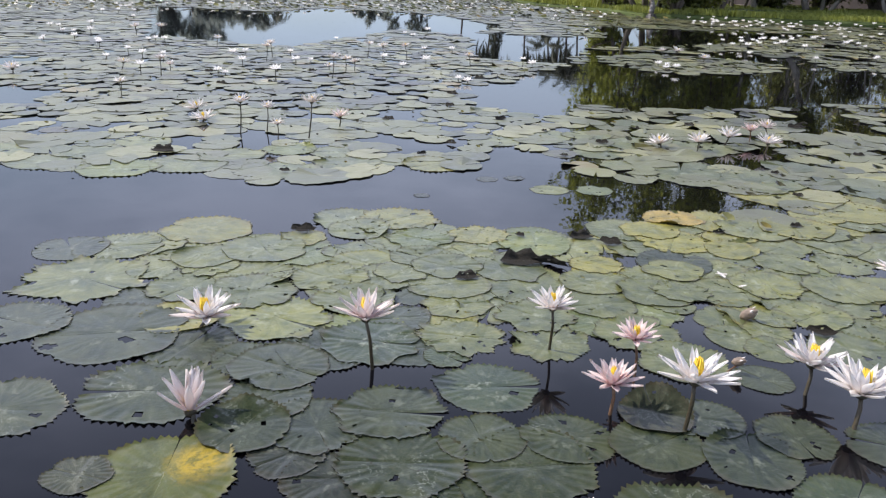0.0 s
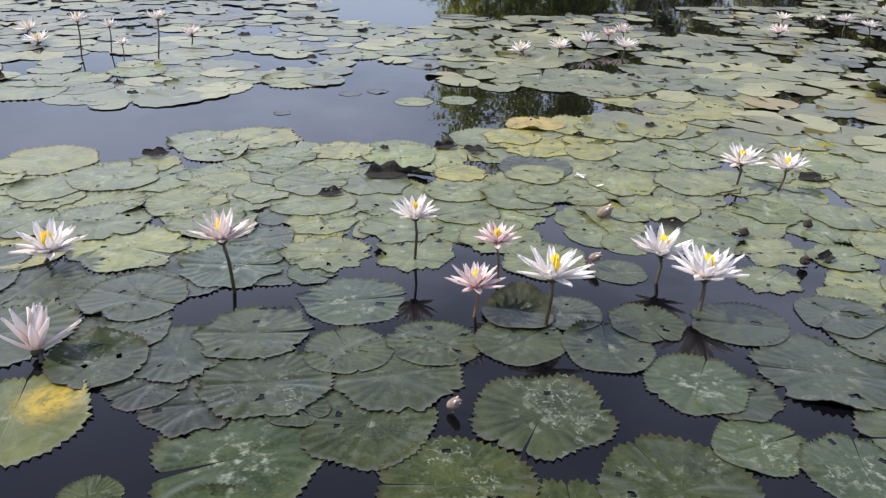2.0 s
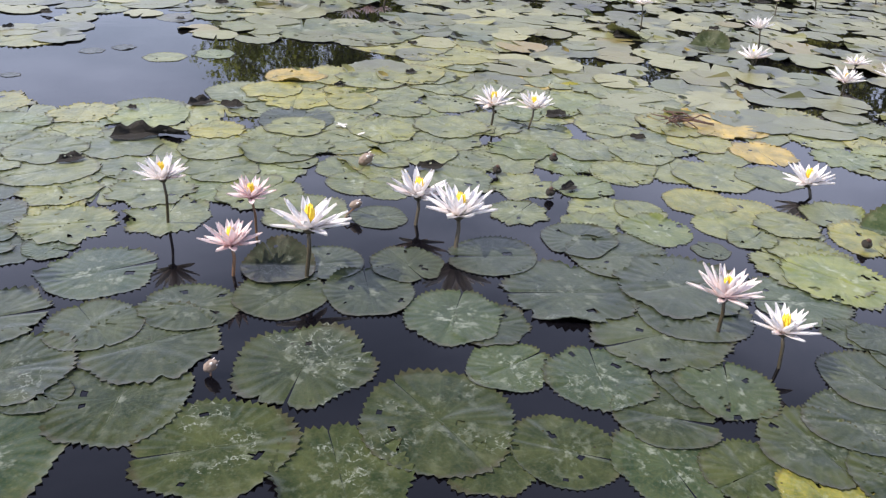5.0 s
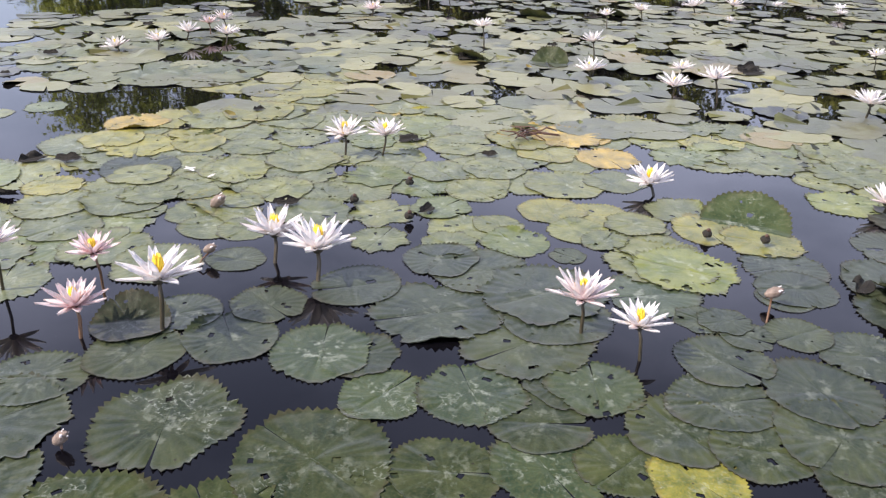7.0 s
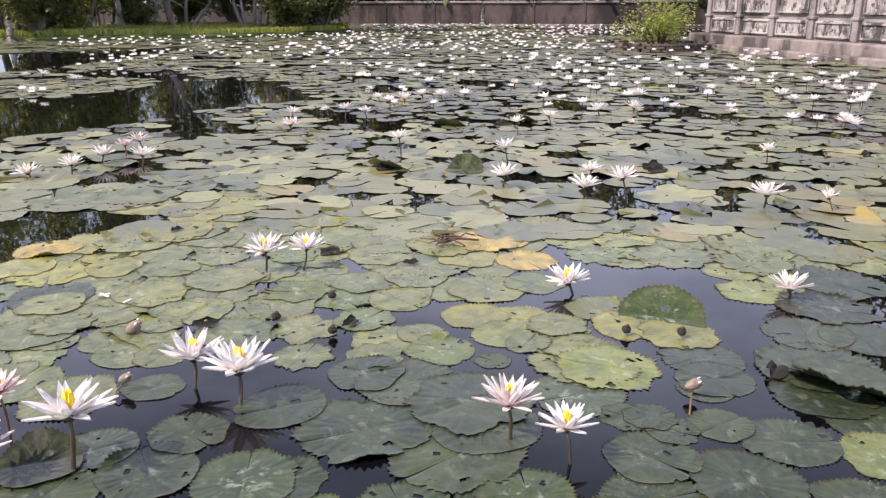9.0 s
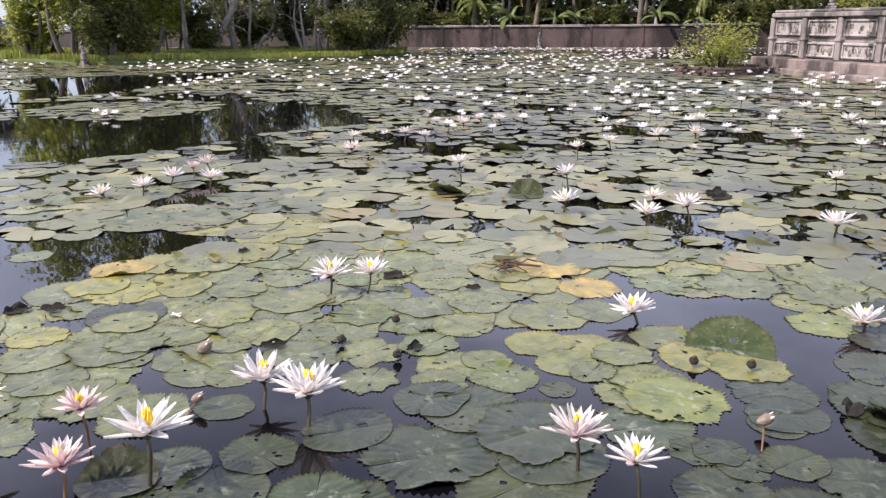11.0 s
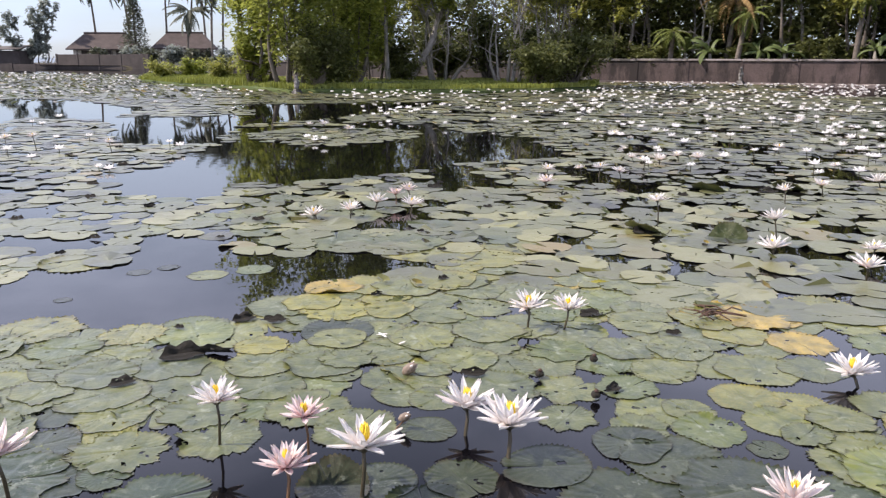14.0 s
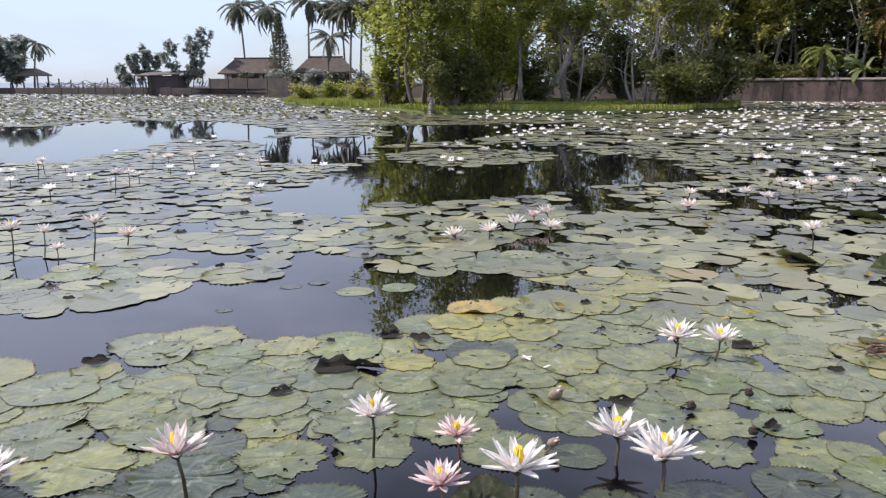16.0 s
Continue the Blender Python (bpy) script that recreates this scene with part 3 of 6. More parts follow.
PAD_LABEL = {
    "green": "round grey-green lily pad with toothed rim, floating",
    "olive": "pale olive-green lily pad with ragged toothed rim, floating",
    "sage": "grey-green lily pad with pale streaks and toothed rim, floating",
    "bright": "fresh light green lily pad with toothed rim, floating",
    "yellow": "yellowing lily pad with brown spots, floating",
    "orange": "withered orange-brown lily pad, floating",
    "fresh": "mid-green lily pad with pale scars and toothed rim, floating",
    "dark": "dull dark lily pad half sunk in the water",
}
laid, waiting = [], []


PAD_RNG = random.Random(21)
AGED = (([(2.0, 4.3), (2.8, 5.4), (3.9, 6.2), (4.1, 5.2), (2.7, 4.0)], 0.45), ([(2.9, 3.5), (3.0, 2.8), (5.0, 3.2), (5.8, 4.4)], 0.22),
        ([(4.1, 1.4), (4.6, 1.3), (7.5, 2.9), (6.0, 3.2)], 0.50), ([(0.3, 3.9), (0.3, 4.3), (1.9, 4.7), (2.2, 4.0)], 0.22))


def aged(x, y, state):
    """Patches of the pond where many pads have turned yellow or brown."""
    for shape, share in AGED:
        if inside(x, y, shape) and state in ("green", "olive", "sage", "bright") and PAD_RNG.random() < share:
            return "orange" if PAD_RNG.random() < 0.22 else "yellow"
    return state



def pad(x, y, r, cleft, state="green", under=False, own=None, label=""):
    """Notes one lily pad at (x, y) with radius r, its cleft towards the bearing given in degrees; own: a material of its own."""
    r *= 1.05 if y > 2.9 else 1.0
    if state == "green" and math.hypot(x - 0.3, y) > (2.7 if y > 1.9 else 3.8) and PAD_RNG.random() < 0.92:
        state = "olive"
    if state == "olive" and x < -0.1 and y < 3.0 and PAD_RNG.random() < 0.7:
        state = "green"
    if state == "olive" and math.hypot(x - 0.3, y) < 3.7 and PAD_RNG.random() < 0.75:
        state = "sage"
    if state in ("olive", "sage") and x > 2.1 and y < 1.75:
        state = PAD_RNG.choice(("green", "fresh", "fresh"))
    state = aged(x, y, state)
    laid.append((x, y, r))
    far_off = math.hypot(x - 0.3, y) > 2.45
    order = 0 if under else 2 if state == "orange" else 1
    waiting.append((order, PAD_RNG.random() if far_off and not under else -1, len(waiting), x, y, r, cleft, state, own, label))


def lay_pads():
    """Lays the noted pads one upon another, the under layer first."""
    down = []
    for order, chance, k, x, y, r, cleft, state, own, label in sorted(waiting, key=lambda w: w[:3]):
        g = random.Random(k * 7 + 3)
        below = [(bx, by, br) for bx, by, br in down if math.hypot(bx - x, by - y) < (br + r) * 1.2]
        near = x * x + y * y < 16
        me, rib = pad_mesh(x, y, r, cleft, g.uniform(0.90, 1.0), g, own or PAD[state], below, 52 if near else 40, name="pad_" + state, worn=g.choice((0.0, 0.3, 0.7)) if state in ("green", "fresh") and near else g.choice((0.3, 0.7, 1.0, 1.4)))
        ob = new("lily_pad", me)
        ob.matrix_world = pose(x, y, 0, 0, 0, cleft) @ Matrix.Scale(r, 4)
        part("midrib", rib, None, ob)
        tagged(ob, label or PAD_LABEL[state], "lily pad", "lily pads on the pond")
        down.append((x, y, r))


pad(0.72, 1.20, 0.185, 89)
pad(-0.13, 1.26, 0.131, 22)
pad(0.45, 1.37, 0.191, 179)
pad(1.09, 1.18, 0.149, -170)
pad(1.27, 1.14, 0.145, -32)
pad(1.00, 1.33, 0.212, 110)
pad(-0.42, 1.34, 0.082, -67)
pad(-0.10, 1.48, 0.225, 200, "fresh")
pad(1.50, 1.03, 0.154, -92, "fresh")
pad(0.23, 1.62, 0.197, 75)
pad(1.68, 0.95, 0.128, -167)
pad(0.71, 1.65, 0.204, -115)
pad(0.02, 1.69, 0.100, -41)
pad(1.80, 0.82, 0.125, -81, "yellow")
pad(1.59, 1.19, 0.142, -32)
pad(1.27, 1.50, 0.132, 20, "fresh")
pad(-0.27, 1.71, 0.140, 10, "dark")
pad(1.50, 1.39, 0.158, 75, "fresh")
pad(0.31, 1.86, 0.202, 16)
pad(-0.08, 1.82, 0.197, -172)
pad(1.91, 0.99, 0.156, -89)
pad(2.03, 0.83, 0.134, -37)
pad(-0.42, 1.81, 0.125, -135, "dark")
pad(1.75, 1.30, 0.121, 100)
pad(1.83, 1.25, 0.143, 60, "fresh")
pad(1.30, 1.72, 0.123, -177)
pad(0.15, 1.99, 0.143, 113)
pad(2.20, 0.61, 0.157, -21)
pad(1.20, 1.79, 0.166, 60, "fresh")
pad(0.42, 2.03, 0.155, 154)
pad(2.10, 1.03, 0.160, -19)
pad(0.70, 2.04, 0.152, 40)
pad(-0.38, 1.98, 0.171, -61)
pad(2.26, 0.76, 0.183, -158)
pad(0.98, 2.00, 0.158, 84)
pad(1.79, 1.54, 0.212, -175)
pad(-0.16, 2.10, 0.187, 2)
pad(1.63, 1.84, 0.225, 168)
pad(0.87, 2.22, 0.143, 175)
pad(2.40, 0.93, 0.175, -106)
pad(2.27, 1.18, 0.150, -80)
pad(1.15, 2.15, 0.133, -77)
pad(-0.59, 2.13, 0.160, 45)
pad(0.15, 2.32, 0.190, 10, "fresh")
pad(2.55, 0.65, 0.157, 121)
pad(1.97, 1.64, 0.197, 142)
pad(1.47, 2.14, 0.163, 168)
pad(-0.99, 2.11, 0.248, -167)
pad(2.03, 1.79, 0.232, 1)
pad(2.45, 1.25, 0.093, -63)
pad(2.40, 1.39, 0.099, 118)
pad(-0.62, 2.35, 0.186, -19)
pad(2.46, 1.35, 0.095, -11)
pad(-0.02, 2.53, 0.094, -32, "fresh")
pad(-1.42, 1.92, 0.205, -177)
pad(2.61, 1.18, 0.109, 177)
pad(2.70, 0.99, 0.157, -34)
pad(1.93, 2.04, 0.194, -13)
pad(2.37, 1.61, 0.171, 164, "olive")
pad(2.86, 0.76, 0.150, -102, "bright")
pad(-0.33, 2.60, 0.200, 0, "fresh")
pad(1.15, 2.54, 0.112, 137)
pad(1.84, 2.19, 0.149, -141)
pad(0.88, 2.64, 0.177, 47, "olive")
pad(0.37, 2.72, 0.173, 72, "olive")
pad(0.02, 2.71, 0.175, 2, "olive")
pad(1.94, 2.30, 0.123, 52, "olive")
pad(2.78, 1.37, 0.102, 5)
pad(2.30, 2.00, 0.072, 112)
pad(1.71, 2.47, 0.124, 39)
pad(2.48, 1.87, 0.077, -150, "olive")
pad(2.62, 1.70, 0.197, 124, "bright")
pad(-0.27, 2.84, 0.149, -160, "olive")
pad(2.19, 2.20, 0.143, 99, "bright")
pad(0.73, 2.87, 0.178, 39, "olive")
pad(3.05, 0.92, 0.162, -118)
pad(2.58, 1.80, 0.211, 122, "olive")
pad(2.87, 1.40, 0.151, 153)
pad(1.26, 2.80, 0.115, -57, "olive")
pad(-0.77, 2.77, 0.234, -23, "olive")
pad(0.31, 2.97, 0.159, 151, "olive")
pad(3.07, 1.09, 0.181, -70)
pad(2.07, 2.41, 0.155, -50, "olive")
pad(2.65, 1.86, 0.161, -62, "olive")
pad(1.14, 2.89, 0.130, -14, "olive")
pad(-1.35, 2.52, 0.279, 19)
pad(2.52, 2.05, 0.101, 26)
pad(-0.03, 3.03, 0.144, -160, "olive")
pad(2.22, 2.38, 0.110, -73, "olive")
pad(2.49, 2.18, 0.134, -96, "olive")
pad(-0.48, 3.01, 0.187, 148, "olive")
pad(1.57, 2.84, 0.180, -70, "olive")
pad(2.99, 1.55, 0.161, 171)
pad(1.84, 2.72, 0.149, 20, "olive")
pad(1.28, 2.97, 0.097, -37, "olive")
pad(0.60, 3.15, 0.154, -158, "olive")
pad(2.71, 2.05, 0.132, -43, "olive")
pad(1.12, 3.08, 0.125, -95, "olive")
pad(3.24, 1.30, 0.164, 57)
pad(2.10, 2.66, 0.140, 19, "bright")
pad(3.28, 1.23, 0.240, -179)
pad(2.75, 2.12, 0.135, 132, "olive")
pad(0.93, 3.20, 0.104, 15, "olive")
pad(-0.97, 3.02, 0.201, -77, "olive")
pad(2.52, 2.41, 0.152, -98, "yellow")
pad(1.34, 3.11, 0.089, 107, "olive")
pad(-1.77, 2.55, 0.209, 168, "olive")
pad(-0.09, 3.26, 0.186, -163, "olive")
pad(0.27, 3.29, 0.194, 107, "olive")
pad(2.68, 2.28, 0.147, -49, "yellow")
pad(3.10, 1.75, 0.169, 131, "yellow")
pad(2.99, 1.94, 0.162, -109, "yellow")
pad(1.67, 3.03, 0.147, 87, "olive")
pad(0.86, 3.33, 0.174, -3, "olive")
pad(-0.40, 3.30, 0.168, 98, "olive")
pad(-0.66, 3.25, 0.180, -18, "olive")
pad(1.87, 3.02, 0.157, 69, "olive")
pad(1.53, 3.18, 0.154, -141, "olive")
pad(0.99, 3.36, 0.126, 7, "olive")
pad(0.59, 3.42, 0.165, 47, "olive")
pad(2.35, 2.77, 0.149, -80)
pad(-0.33, 3.39, 0.138, 65)
pad(2.15, 2.93, 0.136, -95, "bright")
pad(3.04, 2.15, 0.158, -104, "olive")
pad(-1.02, 3.22, 0.188, 31)
pad(1.19, 3.39, 0.163, -178)
pad(-0.13, 3.51, 0.170, -21, "olive")
pad(0.17, 3.54, 0.192, 127, "olive")
pad(3.54, 1.44, 0.181, -142)
pad(-0.52, 3.47, 0.190, -30, "olive")
pad(2.01, 3.15, 0.154, 140, "bright")
pad(0.86, 3.57, 0.120, -20, "olive")
pad(3.69, 1.28, 0.176, 59)
pad(2.78, 2.65, 0.196, -25, "olive")
pad(-1.27, 3.30, 0.142, -108, "olive")
pad(-0.27, 3.62, 0.160, 158, "olive")
pad(0.62, 3.67, 0.132, -6, "yellow")
pad(-1.77, 3.04, 0.279, -22, "olive")
pad(2.33, 3.07, 0.155, -90)
pad(1.42, 3.52, 0.166, -79)
pad(-0.04, 3.70, 0.140, 137, "olive")
pad(1.00, 3.65, 0.145, 150, "olive")
pad(-0.61, 3.63, 0.168, 154, "olive")
pad(3.03, 2.58, 0.158, -169, "olive")
pad(2.59, 2.99, 0.161, -135, "olive")
pad(1.49, 3.59, 0.157, -130)
pad(-1.34, 3.42, 0.168, 73, "olive")
pad(1.21, 3.69, 0.161, -141)
pad(1.02, 3.76, 0.192, -121)
pad(1.78, 3.53, 0.182, -67, "olive")
pad(1.89, 3.49, 0.111, -25)
pad(-1.09, 3.59, 0.217, 126, "olive")
pad(3.89, 1.55, 0.215, -59, "dark")
pad(-0.32, 3.90, 0.163, -22, "bright")
pad(0.31, 3.95, 0.199, 95, "bright")
pad(3.80, 1.88, 0.166, 140, "bright")
pad(-0.95, 3.81, 0.130, 91, "yellow")
pad(0.87, 3.98, 0.157, 24)
pad(-0.01, 4.04, 0.168, 79, "yellow")
pad(2.30, 3.53, 0.126, -35)
pad(1.60, 3.85, 0.152, -52, "olive")
pad(-1.71, 3.56, 0.181, 174, "olive")
pad(-1.83, 3.49, 0.206, 26)
pad(3.23, 2.88, 0.172, -101, "olive")
pad(3.00, 3.10, 0.171, 81, "yellow")
pad(-0.68, 4.01, 0.175, 142)
pad(2.64, 3.41, 0.176, -21, "olive")
pad(2.23, 3.67, 0.125, 67, "bright")
pad(-2.06, 3.42, 0.182, 129)
pad(1.37, 4.03, 0.143, -147, "yellow")
pad(1.07, 4.12, 0.194, -104, "yellow")
pad(1.90, 3.91, 0.154, -113, "olive")
pad(3.97, 2.12, 0.142, 117, "olive")
pad(-1.51, 3.85, 0.239, 168, "yellow")
pad(3.60, 2.73, 0.160, 95, "bright")
pad(4.26, 1.70, 0.239, -100, "olive")
pad(-0.50, 4.26, 0.221, -131, "yellow")
pad(1.65, 4.13, 0.162, -139)
pad(0.97, 4.31, 0.168, -118, "yellow")
pad(1.40, 4.24, 0.143, -42, "yellow")
pad(3.34, 3.21, 0.132, -149, "orange")
pad(1.90, 4.14, 0.114, 132, "olive")
pad(1.34, 4.33, 0.219, 143, "yellow")
pad(3.85, 2.68, 0.187, -61, "bright")
pad(4.04, 2.42, 0.117, -25)
pad(2.66, 3.81, 0.205, 106, "bright")
pad(4.35, 2.20, 0.175, 102, "olive")
pad(2.29, 4.17, 0.154, -70, "olive")
pad(1.70, 4.42, 0.125, -146, "olive")
pad(1.14, 4.59, 0.178, 12, "orange")
pad(1.38, 4.57, 0.218, -94, "yellow")
pad(4.67, 1.76, 0.180, 83)
pad(3.16, 3.78, 0.177, 25, "olive")
pad(1.96, 4.45, 0.173, 36, "olive")
pad(3.44, 3.59, 0.160, 166, "olive")
pad(4.64, 1.99, 0.187, -102)
pad(1.85, 4.53, 0.233, -137, "yellow")
pad(4.49, 2.37, 0.248, -173)
pad(1.77, 4.58, 0.142, 64, "olive")
pad(3.77, 3.35, 0.212, 51, "olive")
pad(-0.44, 4.81, 0.050, 169, "dark")
pad(2.97, 4.08, 0.219, -92, "olive")
pad(2.71, 4.27, 0.182, -126, "olive")
pad(4.09, 3.12, 0.177, 2)
pad(2.15, 4.55, 0.129, -24, "yellow")
pad(4.28, 2.91, 0.192, 31)
pad(2.28, 4.68, 0.159, 143, "olive")
pad(2.06, 4.82, 0.167, -72, "yellow")
pad(0.40, 5.13, 0.124, 158)
pad(0.71, 5.18, 0.122, 64, "bright")
pad(5.16, 1.92, 0.229, -138, "olive")
pad(-0.04, 5.34, 0.072, -60, "dark")
pad(2.35, 4.98, 0.254, -19, "yellow")
pad(0.15, 5.41, 0.070, -127, "dark")
pad(-1.55, 5.27, 0.277, 129, "olive")
pad(2.01, 5.32, 0.341, -15, "yellow")
pad(-1.12, 5.54, 0.243, 0)
pad(-0.47, 5.73, 0.249, -139, "yellow")
pad(2.66, 5.28, 0.252, -90, "yellow")
pad(-0.84, 5.72, 0.144, 99, "olive")
pad(-2.69, 5.08, 0.277, -161, "bright")
pad(-2.26, 5.33, 0.285, 128, "olive")
pad(1.96, 5.71, 0.338, -121, "olive")
pad(1.41, 5.93, 0.362, 80)
pad(0.96, 6.02, 0.165, -65, "olive")
pad(-2.07, 5.69, 0.255, -171, "olive")
pad(-1.25, 5.98, 0.249, -175)
pad(-3.27, 5.15, 0.266, 4, "olive")
pad(-1.69, 5.98, 0.215, -4, "bright")
pad(0.84, 6.44, 0.232, 18, "olive")
pad(-3.18, 5.56, 0.253, -92, "olive")
pad(-0.06, 6.74, 0.229, 81)
pad(-2.95, 6.00, 0.237, 173, "olive")
pad(-3.78, 5.52, 0.261, 43, "olive")
pad(1.68, 6.87, 0.325, 65, "olive")
pad(1.10, 6.98, 0.303, -39)
pad(0.35, 7.11, 0.281, 141)
pad(0.78, 7.22, 0.218, 137, "olive")
NAMED = len(laid)


pad(-0.74, 1.66, 0.215, 100, "bright", own=BLOTCHED, label="yellow-green lily pad with a bright yellow blotch, floating")
pad(-0.98, 1.62, 0.10, 170, "dark")


# ---- the mass of pads farther out ----
POOLS = [
    [(-3.3, 3.3), (-4.4, 4.5), (-3.4, 4.9), (-2.8, 4.8), (-2.4, 5.0), (-1.9, 5.1), (-1.7, 4.9), (-1.2, 5.0), (-0.8, 5.35), (-0.65, 5.6), (-0.2, 5.6), (-0.2, 6.2), (0.1, 6.5), (0.6, 6.0), (0.7, 5.65), (1.05, 5.55), (1.65, 5.5), (1.7, 5.1), (2.15, 5.0), (1.8, 4.7), (1.2, 4.7), (0.8, 4.35), (0.6, 4.1), (-0.25, 4.15), (-0.75, 4.4), (-0.9, 4.05), (-1.75, 3.8), (-2.2, 3.3), (-2.8, 2.8)],
    [(-0.2, 10.8), (0.45, 12.8), (1.05, 13.6), (1.3, 16.9), (5.2, 16.6), (6.1, 11.7), (5.3, 10.1), (4.2, 10.1), (2.3, 9.05), (1.4, 8.9), (0.7, 8.9), (0.9, 8.1), (0.1, 8.25), (-0.4, 8.7), (-0.8, 10.1)],
    [(-14, 29), (-9, 27.6), (-8.2, 32), (-3.2, 29.6), (-0.6, 23.8), (-1.3, 19.1), (-3.2, 21), (-4.0, 16.4), (-4.3, 14.8), (-8, 16.1)],
    [(-1.45, 20.5), (1.8, 20.3), (2.2, 25), (8, 25), (8.5, 24), (4, 19), (1.3, 16.9), (0.9, 13.5), (-0.9, 13.9)],
    [(-6.5, 8.2), (-5.2, 8.6), (-4.8, 7.6), (-6.2, 7.0)],
    [(-9.5, 10.6), (-7.4, 11.6), (-7.0, 10.4), (-9.2, 9.4)],
    [(5.35, 4.92), (5.92, 5.49), (6.33, 5.48), (5.75, 4.86)],
    [(4.24, 3.63), (4.63, 3.99), (5.31, 3.81), (5.07, 3.45), (4.63, 3.22)],
    [(1.49, 6.10), (1.62, 6.62), (2.01, 6.81), (2.51, 6.88), (2.40, 6.37), (1.98, 6.08)],
    [(-2.26, 6.07), (-2.38, 6.52), (-1.86, 6.68), (-1.79, 6.26)],
    [(4.36, 4.29), (4.66, 4.58), (4.84, 4.40), (4.60, 4.08)],
    [(4.03, 2.58), (4.16, 2.55), (3.79, 2.05), (3.53, 1.69), (3.18, 1.38), (3.07, 1.45), (3.35, 1.74), (3.71, 2.11)],
]
CLUMPS = [[(1.4, 15.1), (2.4, 16.1), (4.0, 15.6), (4.6, 14.7), (4.5, 14.1), (3.9, 13.4), (3.1, 12.9), (2.1, 12.9), (1.6, 13.8)]]


def is_pool(x, y):
    if any(inside(x, y, c) for c in CLUMPS):
        return False
    return any(inside(x, y, p) for p in POOLS)


def in_pond(x, y):
    """Inside the pond's banks and off the island."""
    if inside(x, y, ISLAND):
        return False
    if x > 14 and y < 17 and x > 16.4 + (y - 4.6) * 0.39:
        return False
    if x + y * 1.05 > 68.6 or (y > 43 and x > 24 - (y - 43)):
        return False
    return y < 150 + x * 0.71 - 2.5 if x < -15 else y < 106 - (x + 4) * 1.1


def spread(rng, count, near, far, left, right, spacing):
    """Points scattered by bearing and distance, no two closer than the spacing allows."""
    cells, made = {}, []
    for _ in range(count):
        d = math.sqrt(rng.uniform(near * near, far * far))
        a = radians(rng.uniform(left, right))
        x, y = 0.3 + d * math.sin(a), d * math.cos(a)
        if not in_pond(x, y) or is_pool(x, y):
            continue
        s = spacing * rng.uniform(0.85, 1.25)
        i, j = int(x // 1.0), int(y // 1.0)
        if any(math.hypot(px - x, py - y) < s for a2 in range(i - 1, i + 2) for b2 in range(j - 1, j + 2) for (px, py) in cells.get((a2, b2), ())):
            continue
        cells.setdefault((i, j), []).append((x, y))
        made.append((x, y))
    return made


rng = random.Random(8)
loose = 0
DENSE = [(-1.7, 3.3), (-0.8, 4.3), (0.8, 4.2), (1.8, 4.6), (2.6, 4.6), (4.0, 4.0), (5.0, 2.5), (4.2, 1.5), (3.3, 2.9), (2.5, 2.6), (2.0, 3.0), (1.0, 2.9), (0.2, 2.8), (-0.5, 2.3), (-1.2, 2.3)]
for x, y in spread(rng, 4200, 2.3, 4.8, -35, 72, 0.245):
    if inside(x, y, DENSE) and not any(math.hypot(px - x, py - y) < pr * 0.38 for (px, py, pr) in laid[:NAMED]):
        pad(x, y, rng.uniform(0.14, 0.21), rng.uniform(-180, 180), rng.choices(("green", "olive", "bright", "yellow"), (1, 7, 1.5, 1))[0], under=True)
fill = [p for p in spread(rng, 9000, 4.3, 8.5, -40, 72, 0.24)]
fill.sort(key=lambda p: p[0] ** 2 + p[1] ** 2)
rest = []
for x, y in fill:
    d = math.hypot(x - 0.3, y)
    near_named = [1 for (px, py, pr) in laid[:NAMED] if math.hypot(px - x, py - y) < pr * 0.72]
    if d < 7.3 and near_named:
        continue
    r = rng.uniform(0.13, 0.23)
    west = x < -0.6 + (y - 5) * 0.05
    state = rng.choices(("green", "olive", "bright", "yellow", "dark"), (1.2, 6.5, 1, 0.6, 0.4) if not west else (1, 8, 0.6, 0.2, 0.2))[0]
    if west and rng.random() < 0.18:
        continue
    if loose < 12:
        pad(x, y, r, rng.uniform(-180, 180), state)
        loose += 1
    else:
        rest.append((x, y, r, aged(x, y, state)))
pad(3.27, 3.29, 0.20, 60, "orange")
lay_pads()


